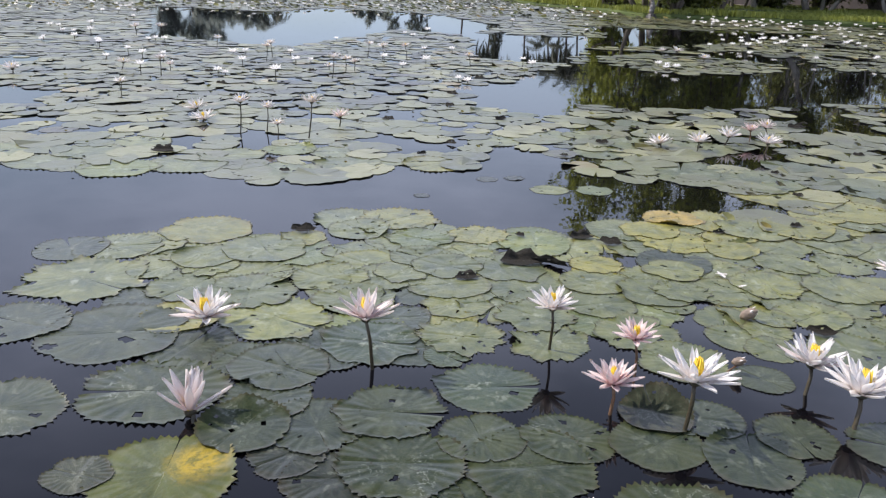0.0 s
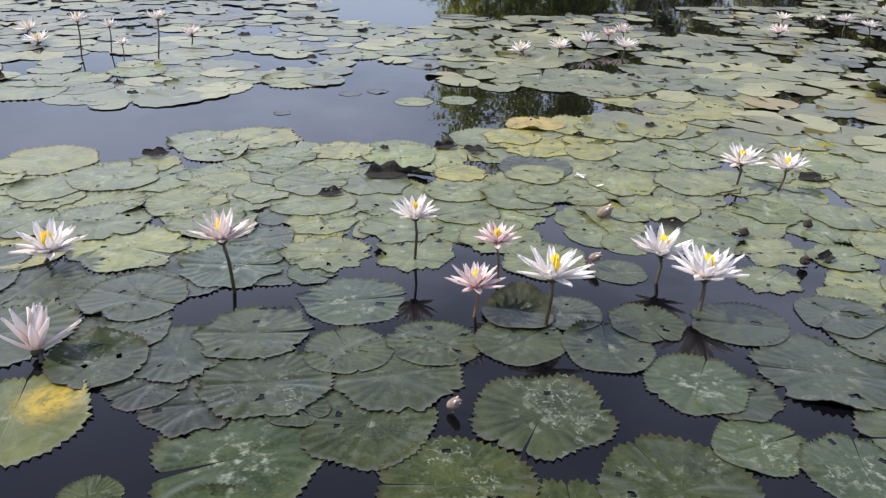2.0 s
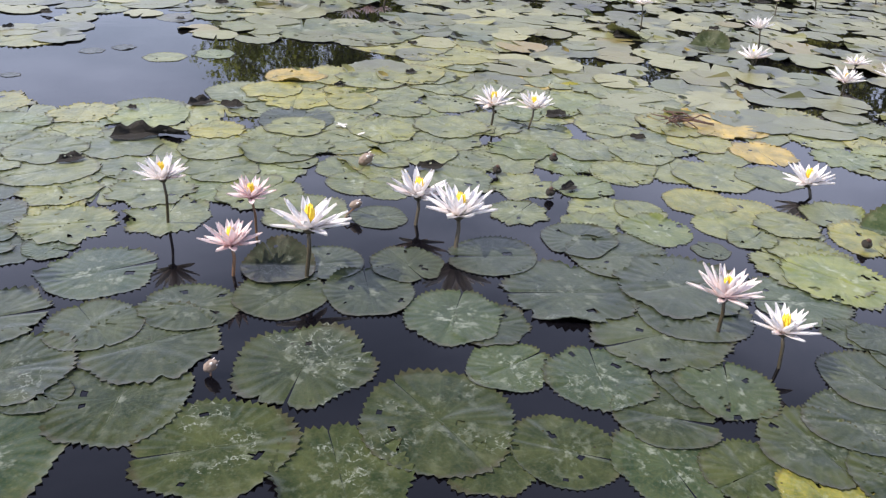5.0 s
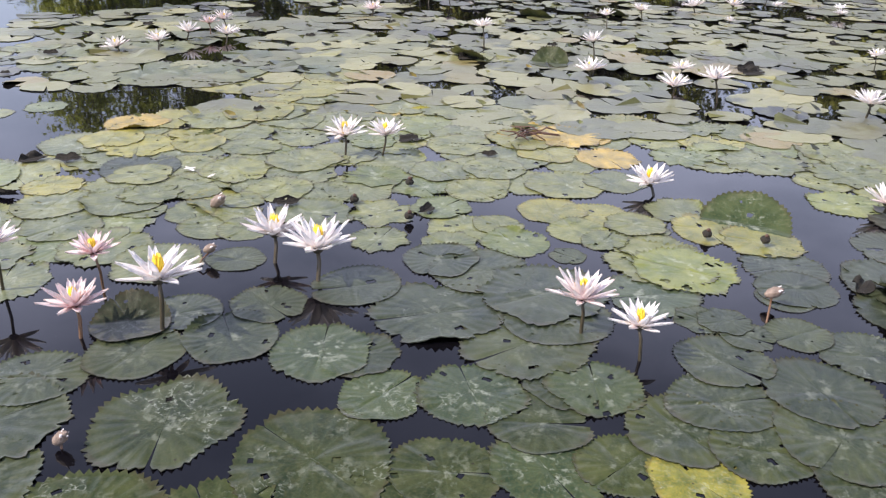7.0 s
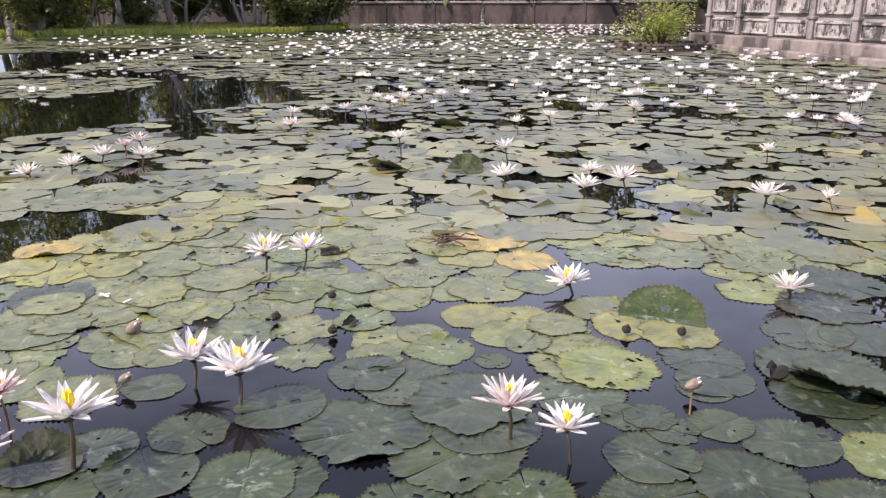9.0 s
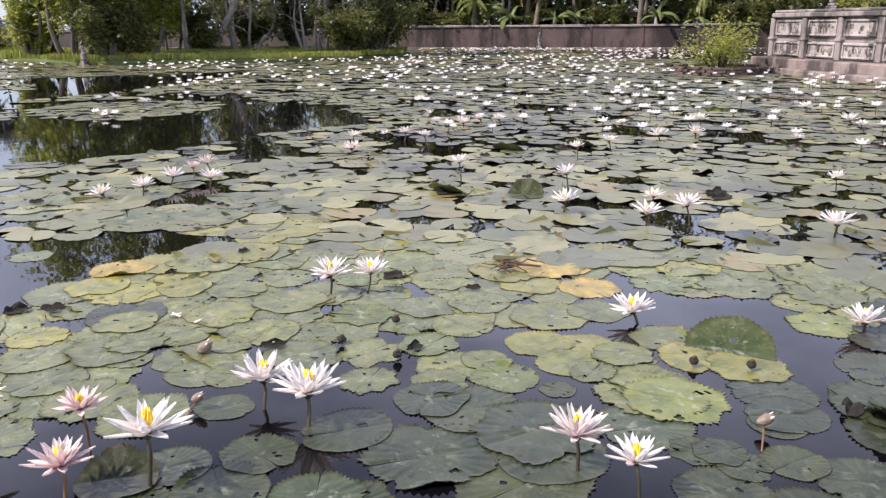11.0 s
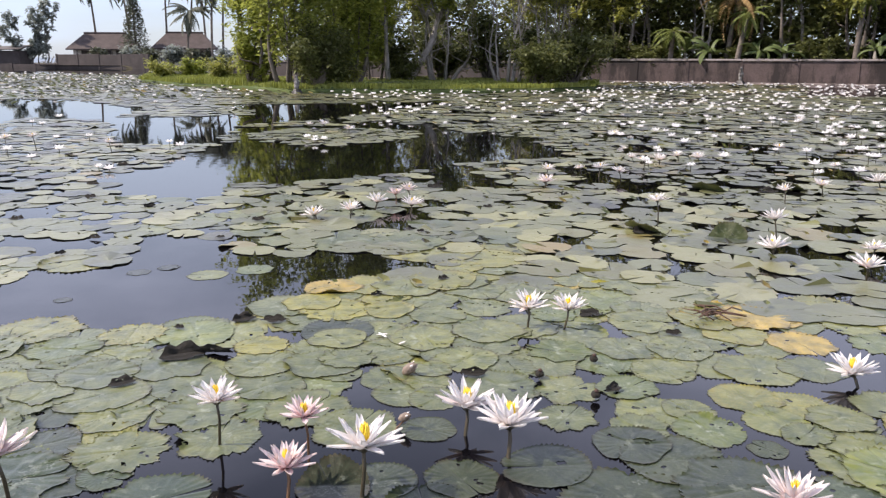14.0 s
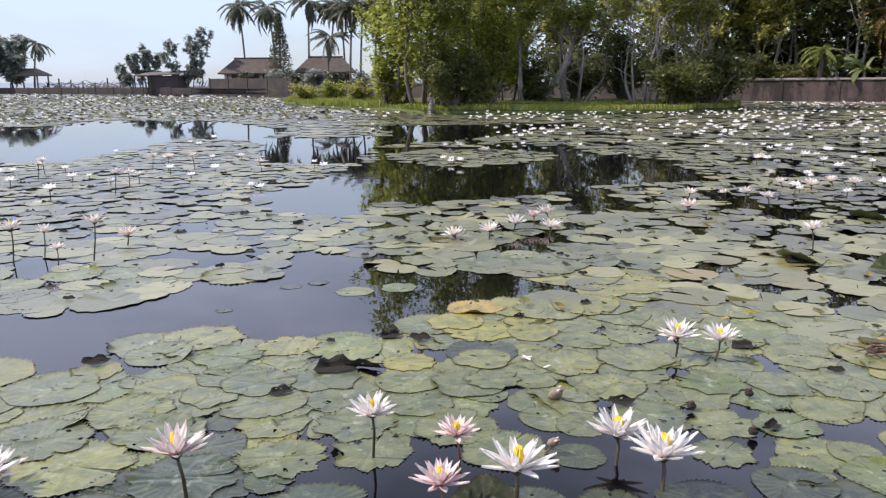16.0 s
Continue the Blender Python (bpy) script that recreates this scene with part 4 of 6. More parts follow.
def pad_field(name, spots, teeth, label, curled=0.16):
    """Many pads joined into one mesh, each a toothed, cleft, wavy disc that lies flat on the water."""
    V, F, mats = [], [], []
    keys = list(PAD)
    for (x, y, r, z, state) in spots:
        n = teeth
        c = len(V)
        turn, gap = rng.uniform(0, 6.3), rng.choice((0.03, 0.08, 0.25))
        lift = 0.035 if rng.random() < (0.10 if x > 0 else 0.03) else 0.003
        tx, ty = rng.gauss(0, lift), rng.gauss(0, lift)
        f, h = rng.uniform(0, 6.3), rng.uniform(0.002, 0.010)
        V.append((x, y, z))
        o1, o2, ca = rng.uniform(0, 6.3), rng.uniform(0, 6.3), rng.uniform(0, 6.3)
        cw, ch = rng.uniform(0.12, 0.4), r * rng.uniform(0.06, 0.24) * (rng.random() < (curled if x > 0.5 else curled * 0.3))
        bite = rng.randrange(n) if rng.random() < 0.6 else -9
        for k in range(n + 1):
            a = gap + k / n * (2 * math.pi - 2 * gap)
            q = r * (1 + (0.03 if k % 2 else -0.03) + 0.05 * math.sin(2 * a + o1) + 0.05 * math.sin(3 * a + o2) + rng.uniform(-0.03, 0.03) - (0.2 if k in (bite, bite + 1) else 0))
            dx, dy = q * math.cos(a + turn), q * math.sin(a + turn)
            V.append((x + dx, y + dy, max(z + dx * tx + dy * ty + r * h * math.sin(3 * a + f), 0.0015) + ch * math.exp(-((a - ca) / cw) ** 2)))
        for k in range(n + 1):
            vx, vy, vz = V[c + 1 + k]
            V.append((x + (vx - x) * 0.97, y + (vy - y) * 0.97, vz - 0.004))
        for k in range(n):
            F.append((c, c + 1 + k, c + 2 + k))
            F.append((c + 1 + k, c + 2 + n + k, c + 3 + n + k, c + 2 + k))
            mats += [keys.index(state)] * 2
    me = bpy.data.meshes.new(name)
    me.from_pydata(V, [], F)
    for key in keys:
        me.materials.append(FIELD[key])
    me.polygons.foreach_set("material_index", mats)
    return tagged(part(name, me, None), label, "lily pads", kind="stuff")


def field_material(name, dark, mid, light):
    m, n, l, p = nodes_of(name)
    g = n.new("ShaderNodeNewGeometry")
    col = ramp(n, l, g.outputs["Random Per Island"], [(0.0, dark), (0.5, mid), (1.0, light)])
    a = noise_node(n, l, 9.0, 5.0, 0.65)
    col = blend(n, l, ramp(n, l, a, [(0.45, (0, 0, 0)), (0.75, (0.55, 0.55, 0.55))]), col, (0.19, 0.21, 0.11))
    b = noise_node(n, l, 30.0, 4.0, 0.6)
    col = blend(n, l, ramp(n, l, b, [(0.66, (0, 0, 0)), (0.72, (0.7, 0.7, 0.7))]), col, (0.035, 0.03, 0.02))
    patch = noise_node(n, l, 0.30, 4.0, 0.6)
    col = blend(n, l, ramp(n, l, patch, [(0.45, (0, 0, 0)), (0.68, (0.6, 0.6, 0.6))]), col, (0.145, 0.148, 0.058))
    murk = noise_node(n, l, 0.8, 4.0, 0.7, "Object", (1.0, 0.8, 1.0))
    col = blend(n, l, ramp(n, l, murk, [(0.50, (0, 0, 0)), (0.70, (0.6, 0.6, 0.6))]), col, (0.045, 0.040, 0.026))
    l.new(col, p.inputs["Base Color"])
    grazing_gloss(n, l, p, 0.05, 1.8)
    l.new(ramp(n, l, a, [(0.3, (0.30,) * 3), (0.7, (0.50,) * 3)]), p.inputs["Roughness"])
    bump(n, l, p, maths(n, l, 'ADD', a, maths(n, l, 'MULTIPLY', b, 0.3)), 0.3, 0.02)
    return m


FIELD = {
    "green": field_material("field_green", (0.030, 0.036, 0.018), (0.080, 0.085, 0.039), (0.150, 0.152, 0.066)),
    "olive": field_material("field_olive", (0.064, 0.070, 0.030), (0.142, 0.145, 0.056), (0.245, 0.232, 0.090)),
    "sage": field_material("field_sage", (0.050, 0.066, 0.030), (0.085, 0.100, 0.044), (0.130, 0.140, 0.058)),
    "bright": field_material("field_bright", (0.050, 0.066, 0.024), (0.084, 0.094, 0.034), (0.120, 0.124, 0.044)),
    "yellow": field_material("field_yellow", (0.080, 0.084, 0.028), (0.135, 0.122, 0.036), (0.205, 0.150, 0.042)),
    "orange": field_material("field_orange", (0.150, 0.112, 0.034), (0.225, 0.165, 0.045), (0.290, 0.215, 0.058)),
    "fresh": field_material("field_fresh", (0.048, 0.062, 0.024), (0.080, 0.092, 0.034), (0.120, 0.128, 0.046)),
    "dark": field_material("field_dark", (0.010, 0.012, 0.009), (0.020, 0.022, 0.015), (0.042, 0.034, 0.022)),
}
spots = [(x, y, r, 0.003 + 0.007 * rng.random(), s) for x, y, r, s in rest]


def band(count, near, far, left, right, spacing, r0, r1, weights, lift):
    made = []
    for x, y in spread(rng, count, near, far, left, right, spacing):
        if x > 1 and near < 30 and not any(inside(x, y, c) for c in CLUMPS) and noise.noise((x * 1.3, y * 0.9, 1.0)) < -0.27:
            continue
        s = rng.choices(("green", "olive", "bright", "yellow", "orange", "dark"), weights)[0]
        made.append((x, y, rng.uniform(r0, r1), 0.006 + rng.random() * lift, s))
    return made


spots += band(34000, 8.4, 17, -42, 74, 0.235, 0.11, 0.215, (6, 4.5, 1, 0.8, 0.12, 2.4), 0.010)
pad_field("lily_pads_midwater", spots, 30, "dense cover of grey-green lily pads on the water", 0.30)
spots = band(52000, 17, 34, -40, 72, 0.32, 0.18, 0.30, (6, 4, 1, 1.0, 0.2, 2.4), 0.014)
pad_field("lily_pads_open_water", spots, 12, "dense cover of lily pads towards the island")
far = band(42000, 34, 70, -36, 42, 0.62, 0.32, 0.55, (3, 3, 1, 1.4, 0.8, 1.2), 0.02) + band(30000, 70, 165, -34, 8, 1.3, 0.6, 1.1, (2.5, 3, 1, 1.5, 1.6, 1.3), 0.03)
pad_field("lily_pads_far_shore", far, 9, "far cover of lily pads and withered leaves", 0.5)


def leaf_scraps(name, spots, label, shares=(2, 4, 1, 2, 1.5, 0.8, 0.5, 6)):
    """Torn and curled bits of old leaf lying between and on the pads."""
    V, F, mats = [], [], []
    keys = list(PAD)
    for x, y, s in spots:
        c, turn = len(V), rng.uniform(0, 6.3)
        tip = rng.uniform(0.1, 0.75)
        n = rng.randint(5, 7)
        for k in range(n):
            a = turn + 6.283 * k / n
            q = s * rng.uniform(0.45, 1.0)
            V.append((x + q * math.cos(a), y + q * 0.7 * math.sin(a), 0.016 + s * 0.5 + q * 0.7 * math.sin(a - 0.6) * tip))
        V.append((x, y, 0.010 + s * 0.35))
        for k in range(n):
            F.append((c + k, c + (k + 1) % n, c + n))
        state = rng.choices(keys, shares)[0]
        mats += [keys.index(state)] * n
    me = bpy.data.meshes.new(name)
    me.from_pydata(V, [], F)
    for key in keys:
        me.materials.append(FIELD[key])
    me.polygons.foreach_set("material_index", mats)
    return tagged(part(name, me, None), label, "leaf scraps", kind="stuff")


spots = [(x, y, rng.uniform(0.02, 0.06)) for x, y in spread(rng, 700, 4.6, 12, 2, 70, 0.14)]
spots += [(x, y, rng.uniform(0.04, 0.10)) for x, y in spread(rng, 1300, 12, 26, 2, 70, 0.2)]
spots += [(x, y, rng.uniform(0.015, 0.035)) for x, y in spread(rng, 260, 4.6, 12, -35, 2, 0.3)]
leaf_scraps("leaf_scraps", spots, "torn dark and yellow scraps of old lily leaves")
spots = [(x, y, rng.uniform(0.08, 0.18)) for x, y in spread(rng, 9000, 28, 70, -36, 10, 0.4)]
spots += [(x, y, rng.uniform(0.12, 0.28)) for x, y in spread(rng, 9000, 70, 150, -34, 6, 0.8)]
leaf_scraps("leaf_scraps_far", spots, "dull scraps of withered lily leaves far off", (3, 1.2, 2, 0.4, 0.3, 0.8, 0.5, 4))

# ---- water lilies ----
def petal_mesh(name, width, curl, material):
    """A pointed petal of unit length along +y, cupped across and curling up along."""
    rows, V, F = 7, [], []
    for i in range(rows + 1):
        u = i / rows
        w = width * (0.42 + 0.58 * math.sin(math.pi * min(1, u * 0.62 + 0.22)) ** 1.2) * max(0.02, 1 - max(0, (u - 0.55) / 0.45) ** 1.9)
        z = curl * u * u
        for k, s in enumerate((-1, -0.5, 0, 0.5, 1)):
            V.append((s * w, u, z + width * 0.55 * s * s * (1 - u * 0.4)))
    n = len(V)
    for x, y, z in V[:n]:
        V.append((x * 0.97, y * 0.995, z - 0.012))
    for i in range(rows):
        for k in range(4):
            a = i * 5 + k
            F.append((a, a + 1, a + 6, a + 5))
            F.append((n + a, n + a + 5, n + a + 6, n + a + 1))
        F.append((i * 5, i * 5 + 5, n + i * 5 + 5, n + i * 5))
        F.append((i * 5 + 4, n + i * 5 + 4, n + i * 5 + 9, i * 5 + 9))
    return mesh_of(name, V, F, material, True)


PETALS = {key: [petal_mesh("petal_" + key, w, c, mat) for w, c in ((0.135, 0.07), (0.150, 0.02), (0.125, 0.13))] for key, mat in PETAL.items()}


def stamen_mesh():
    r2, V, F = random.Random(3), [], []
    for k in range(46):
        a, q = r2.uniform(0, 6.3), math.sqrt(r2.random()) * 0.095
        lean = 0.04 + q * 0.5
        h = r2.uniform(0.36, 0.52)
        x, y = q * math.cos(a), q * math.sin(a)
        tube(V, F, [(x, y, 0), (x + lean * 0.35 * math.cos(a) * h, y + lean * 0.35 * math.sin(a) * h, h * 0.6), (x * 0.9 + lean * 0.25 * math.cos(a) * h, y * 0.9 + lean * 0.25 * math.sin(a) * h, h)], (0.018, 0.026, 0.010), 4)
    return smooth_mesh("stamen_tuft", V, F, STAMEN)


STAMENS = stamen_mesh()
LILY_RNG = random.Random(77)
LILY_LABEL = {
    "white": "open white water lily with yellow stamens on a tall stem",
    "blush": "open pale pink water lily with yellow stamens on a stem",
    "pink": "open pink water lily with yellow stamens close to the water",
}
LILY_COUNT = [0]


def water_lily(x, y, h, size, tint="white", spread=None, lean=None, group="water lilies on the pond", foot=None):
    """A flower of that width whose heart stands h above the water; foot: where its stem meets the water."""
    g = LILY_RNG
    if lean is None:
        lean = (g.uniform(-8, 8), g.uniform(-8, 8))
    if spread is None:
        spread = g.uniform(0.85, 1.1)
    flower = thing("water_lily", LILY_LABEL[tint], "water lily", group, at=pose(x, y, h - size * 0.10, lean[0], lean[1], g.uniform(0, 360)))
    LILY_COUNT[0] += 1
    near = x * x + y * y < 30
    half = size / 2
    whorls = ((8, 14, 1.08, 0), (8, 31, 1.05, 0.5), (7, 50, 0.94, 0.2), (4, 66, 0.64, 0.5)) if near else ((8, 15, 1.04, 0), (7, 36, 0.98, 0.5), (5, 57, 0.78, 0.2))
    for count, rise, long, off in whorls:
        for k in range(count):
            a = 360 * (k + off + g.uniform(-0.18, 0.18)) / count
            up = min(86, max(-10, (rise + g.uniform(-7, 7)) / spread))
            s = half * long * g.uniform(0.92, 1.08)
            if tint == "white" and rise < 20 and g.random() < 0.3:
                key = "blush"
            else:
                key = tint
            p = part("petal", g.choice(PETALS[key]), None, flower)
            p.matrix_local = pose(0, 0, rise * 0.0004 * size, 0, 0, a) @ pose(0, half * 0.07, 0, up, g.uniform(-9, 9), 0) @ Matrix.Diagonal((s * 0.88, s, s, 1))
    st = part("stamen_tuft", STAMENS, None, flower, "upright tuft of yellow stamens")
    st.matrix_local = pose(0, 0, size * 0.02, 0, 0, 0) @ Matrix.Scale(size * (0.64 if near else 0.5), 4)
    V, F = [], []
    bm = bmesh.new()
    bmesh.ops.create_uvsphere(bm, u_segments=8, v_segments=5, radius=size * 0.085, matrix=Matrix.Diagonal((1, 1, 0.75, 1)))
    part("receptacle", bm, STEM_RED if tint == "pink" else STEM, flower)
    inv = flower.matrix_world.inverted()
    top = Vector((x, y, h - size * 0.10))
    fx, fy = foot if foot else (x + g.uniform(-0.03, 0.03), y + g.uniform(-0.05, 0.02))
    low = Vector((fx, fy, 0))
    pts = [top, top * 0.6 + low * 0.4 + Vector((0.006, 0, 0)), low, low + (low - top) * 0.8 + Vector((0, 0, -0.12))]
    tube(V, F, [inv @ p for p in pts], (size * 0.027, size * 0.029, size * 0.031, size * 0.032), 8)
    part("stem", smooth_mesh("stem", V, F, STEM_RED if tint == "pink" else STEM), None, flower, "slender dark stem")
    return flower


water_lily(-0.79, 1.96, 0.05, 0.26, "blush", spread=0.30, lean=(-8, -12))
water_lily(0.81, 2.14, 0.20, 0.24)
water_lily(0.57, 2.22, 0.12, 0.19, "pink")
water_lily(-0.30, 2.37, 0.23, 0.23, "blush")
water_lily(2.05, 1.33, 0.12, 0.18)
water_lily(1.98, 1.52, 0.14, 0.21, "blush")
water_lily(0.66, 2.43, 0.19, 0.16, "pink")
water_lily(1.38, 2.28, 0.13, 0.26)
water_lily(0.37, 2.64, 0.20, 0.19)
water_lily(1.29, 2.49, 0.12, 0.23)
water_lily(-1.01, 2.63, 0.07, 0.25)
water_lily(3.07, 2.39, 0.07, 0.22)
water_lily(2.01, 3.53, 0.13, 0.21)
water_lily(2.20, 3.44, 0.13, 0.19)
water_lily(3.86, 1.72, 0.07, 0.20)
water_lily(4.46, 3.68, 0.12, 0.23)
water_lily(4.68, 3.53, 0.18, 0.22)
water_lily(5.28, 2.79, 0.12, 0.25)
water_lily(4.25, 4.31, 0.12, 0.24)
water_lily(5.57, 2.52, 0.10, 0.15, spread=0.45)
water_lily(4.90, 4.05, 0.12, 0.18)
water_lily(4.51, 4.62, 0.25, 0.20)
water_lily(-1.63, 6.47, 0.33, 0.20)
water_lily(-1.93, 6.44, 0.13, 0.14)
water_lily(-2.28, 6.51, 0.30, 0.19)
water_lily(1.37, 6.80, 0.06, 0.23)
water_lily(-2.08, 6.64, 0.24, 0.16)
water_lily(1.69, 6.75, 0.10, 0.21)
water_lily(2.25, 6.71, 0.12, 0.22)
water_lily(4.25, 5.80, 0.20, 0.20)
water_lily(-1.52, 7.04, 0.12, 0.20, "blush")
water_lily(2.01, 7.07, 0.10, 0.22)
water_lily(-2.82, 6.98, 0.05, 0.26)
water_lily(6.62, 3.68, 0.15, 0.15)
water_lily(2.25, 7.30, 0.12, 0.18, "pink")
water_lily(2.40, 7.37, 0.14, 0.19, "blush")
water_lily(-2.97, 7.17, 0.12, 0.22)
water_lily(5.95, 6.18, 0.15, 0.18)
water_lily(4.09, 7.74, 0.10, 0.21, "blush")
water_lily(4.11, 7.84, 0.08, 0.21)
water_lily(-4.19, 8.06, 0.20, 0.13)
water_lily(6.55, 6.34, 0.15, 0.21)
water_lily(7.40, 5.89, 0.05, 0.13)
water_lily(5.17, 8.04, 0.12, 0.20)
water_lily(4.84, 8.41, 0.12, 0.14)
water_lily(4.52, 8.63, 0.10, 0.19)
water_lily(5.11, 8.40, 0.12, 0.21)
water_lily(9.11, 4.25, 0.08, 0.17)
water_lily(7.63, 6.65, 0.10, 0.25)
water_lily(9.15, 4.37, 0.10, 0.25)
water_lily(8.15, 6.54, 0.10, 0.25)
water_lily(8.99, 5.72, 0.06, 0.17)
water_lily(8.61, 6.28, 0.10, 0.14)
water_lily(-2.44, 10.49, 0.30, 0.20)
water_lily(6.10, 9.08, 0.10, 0.14)
water_lily(-4.65, 9.98, 0.25, 0.19)
water_lily(6.36, 9.04, 0.10, 0.25)
water_lily(6.13, 9.37, 0.10, 0.17)
water_lily(8.10, 7.78, 0.10, 0.15)
water_lily(7.00, 9.09, 0.10, 0.22)
water_lily(-4.77, 10.51, 0.12, 0.17)
water_lily(6.82, 9.32, 0.10, 0.21)
water_lily(-2.47, 11.31, 0.20, 0.20)
water_lily(-6.50, 9.61, 0.10, 0.26)
water_lily(-2.73, 11.36, 0.08, 0.17)
water_lily(-2.37, 11.45, 0.15, 0.18)
water_lily(-5.47, 10.55, 0.12, 0.22)
water_lily(9.32, 7.50, 0.10, 0.26)
water_lily(10.58, 5.90, 0.10, 0.18)
water_lily(6.54, 10.28, 0.10, 0.15)
water_lily(-0.78, 12.54, 0.20, 0.18)
water_lily(10.96, 6.31, 0.10, 0.26)
water_lily(-3.96, 12.27, 0.25, 0.18)
water_lily(11.78, 5.53, 0.10, 0.17)
water_lily(8.96, 9.81, 0.10, 0.20)
water_lily(-2.26, 13.10, 0.25, 0.21)
water_lily(-1.91, 13.26, 0.25, 0.19)
water_lily(-4.10, 12.85, 0.25, 0.19)
water_lily(-2.54, 13.33, 0.25, 0.17)
water_lily(12.19, 6.17, 0.10, 0.25)
water_lily(12.07, 7.78, 0.10, 0.26)
water_lily(12.73, 6.72, 0.10, 0.21)
water_lily(7.63, 12.46, 0.10, 0.24)
water_lily(-5.49, 14.06, 0.20, 0.18)
water_lily(3.28, 14.82, 0.10, 0.23)
water_lily(2.71, 16.06, 0.10, 0.18)
water_lily(3.01, 16.14, 0.10, 0.26)
water_lily(-8.15, 16.25, 0.20, 0.24)
water_lily(-7.71, 16.52, 0.20, 0.24)
water_lily(13.35, 14.32, 0.10, 0.26)


def lily_field(name, spots, label):
    """Flowers too far off to count, as petal rosettes in one mesh."""
    V, F, mats = [], [], []
    for x, y, z, s in spots:
        turn = rng.uniform(0, 6.3)
        for count, rise, long in ((8, 0.25, 1.0), (7, 0.75, 0.85)):
            for k in range(count):
                a = turn + 2 * math.pi * (k + rng.uniform(-.2, .2)) / count
                c, d, q = math.cos(a), math.sin(a), s * 0.5 * long
                w = 0.30 * q
                b = len(V)
                V += [(x, y, z), (x + c * q * 0.55 - d * w, y + d * q * 0.55 + c * w, z + q * rise * 0.5), (x + c * q, y + d * q, z + q * rise), (x + c * q * 0.55 + d * w, y + d * q * 0.55 - c * w, z + q * rise * 0.5)]
                F.append((b, b + 1, b + 2, b + 3))
                mats.append(0)
        b = len(V)
        for k in range(3):
            a = k * 2.1
            V += [(x + 0.006 * math.cos(a), y + 0.006 * math.sin(a), z), (x + 0.006 * math.cos(a), y + 0.006 * math.sin(a), -0.1)]
        for k in range(3):
            F.append((b + 2 * k, b + 2 * k + 1, b + (2 * k + 3) % 6, b + (2 * k + 2) % 6))
            mats.append(1)
    me = bpy.data.meshes.new(name)
    me.from_pydata(V, [], F)
    me.materials.append(PETAL["white"])
    me.materials.append(STEM)
    me.polygons.foreach_set("material_index", mats)
    return tagged(part(name, me, None), label, "water lilies", kind="stuff")


spots = []
for near, far, left, right, count in ((9.5, 16, 30, 68, 60), (9.5, 16, -30, 20, 26), (16, 26, 8, 68, 520), (16, 30, -35, 8, 60), (26, 46, 10, 62, 1650), (30, 60, -30, 6, 420), (60, 140, -30, 3, 900)):
    for x, y in spread(rng, count * 2, near, far, left, right, 0.4)[:count]:
        if near >= 16 and noise.noise((x * 0.22, y * 0.22, 3.0)) < rng.uniform(-0.3, 0.15):
            continue
        spots.append((x, y, rng.uniform(0.05, 0.16), rng.uniform(0.13, 0.22) * (1.0 if y < 50 else 1.3)))
        if rng.random() < 0.3:
            spots.append((x + rng.uniform(0.12, 0.25), y + rng.uniform(-0.2, 0.2), rng.uniform(0.03, 0.12), rng.uniform(0.12, 0.2)))
lily_field("water_lilies_far", spots, "scattered far white water lilies above the pads")


# ---- buds, curled leaves, twigs ----
def bud(x, y, h, size, lying=None, label="closed drab water lily bud among the pads"):
    b = thing("water_lily_bud", label, "bud", "water lily buds", at=pose(x, y, h, random.Random(int(x * 99)).uniform(35, 60), 18, 40))
    V, F = [], []
    tube(V, F, [(0, 0, -size * 0.5), (0, 0, -size * 0.2), (0, 0, size * 0.25), (0, 0, size * 0.55), (0, 0, size * 0.72)], (size * 0.12, size * 0.33, size * 0.36, size * 0.2, size * 0.02), 10)
    part("calyx", smooth_mesh("calyx", V, F, BUD), None, b)
    for k in range(4):
        p = part("sepal", PETALS["blush"][k % 3], None, b)
        p.matrix_local = pose(0, 0, -size * 0.3, 0, 0, 90 * k) @ pose(0, size * 0.2, 0, 82, 0, 0) @ Matrix.Scale(size * 0.95, 4)
    inv = b.matrix_world.inverted()
    end = Vector((x + lying[0], y + lying[1], -0.03)) if lying else Vector((x, y, -0.2))
    V, F = [], []
    mid = (Vector((x, y, h)) + end) / 2 + Vector((0, 0, 0.02))
    tube(V, F, [inv @ Vector((x, y, h - size * 0.3)), inv @ mid, inv @ end], (size * 0.07, size * 0.07, size * 0.06), 6)
    part("stem", smooth_mesh("stem", V, F, STEM_RED), None, b, "thin bent stem")
    return b


def seed_head(x, y, size):
    """A small dark round pod that stands just clear of the pads."""
    ob = thing("seed_head", "small dark round seed pod among the pads", "seed pod", "seed pods among the pads", at=pose(x, y, 0.012 + size * 0.4, 12, 8, 0))
    bm = bmesh.new()
    bmesh.ops.create_uvsphere(bm, u_segments=12, v_segments=8, radius=size * 0.5, matrix=Matrix.Diagonal((1.05, 1.0, 0.8, 1)))
    for v in bm.verts:
        v.co *= 1 + 0.07 * math.sin(9 * math.atan2(v.co.y, v.co.x))
    part("pod", bm, DEBRIS, ob)
    V, F = [], []
    tube(V, F, [(0, 0, size * 0.3), (0, 0, size * 0.5), (0.002, 0, size * 0.62)], (size * 0.2, size * 0.26, size * 0.1), 8)
    part("crown", smooth_mesh("crown", V, F, TWIG), None, ob)
    return ob


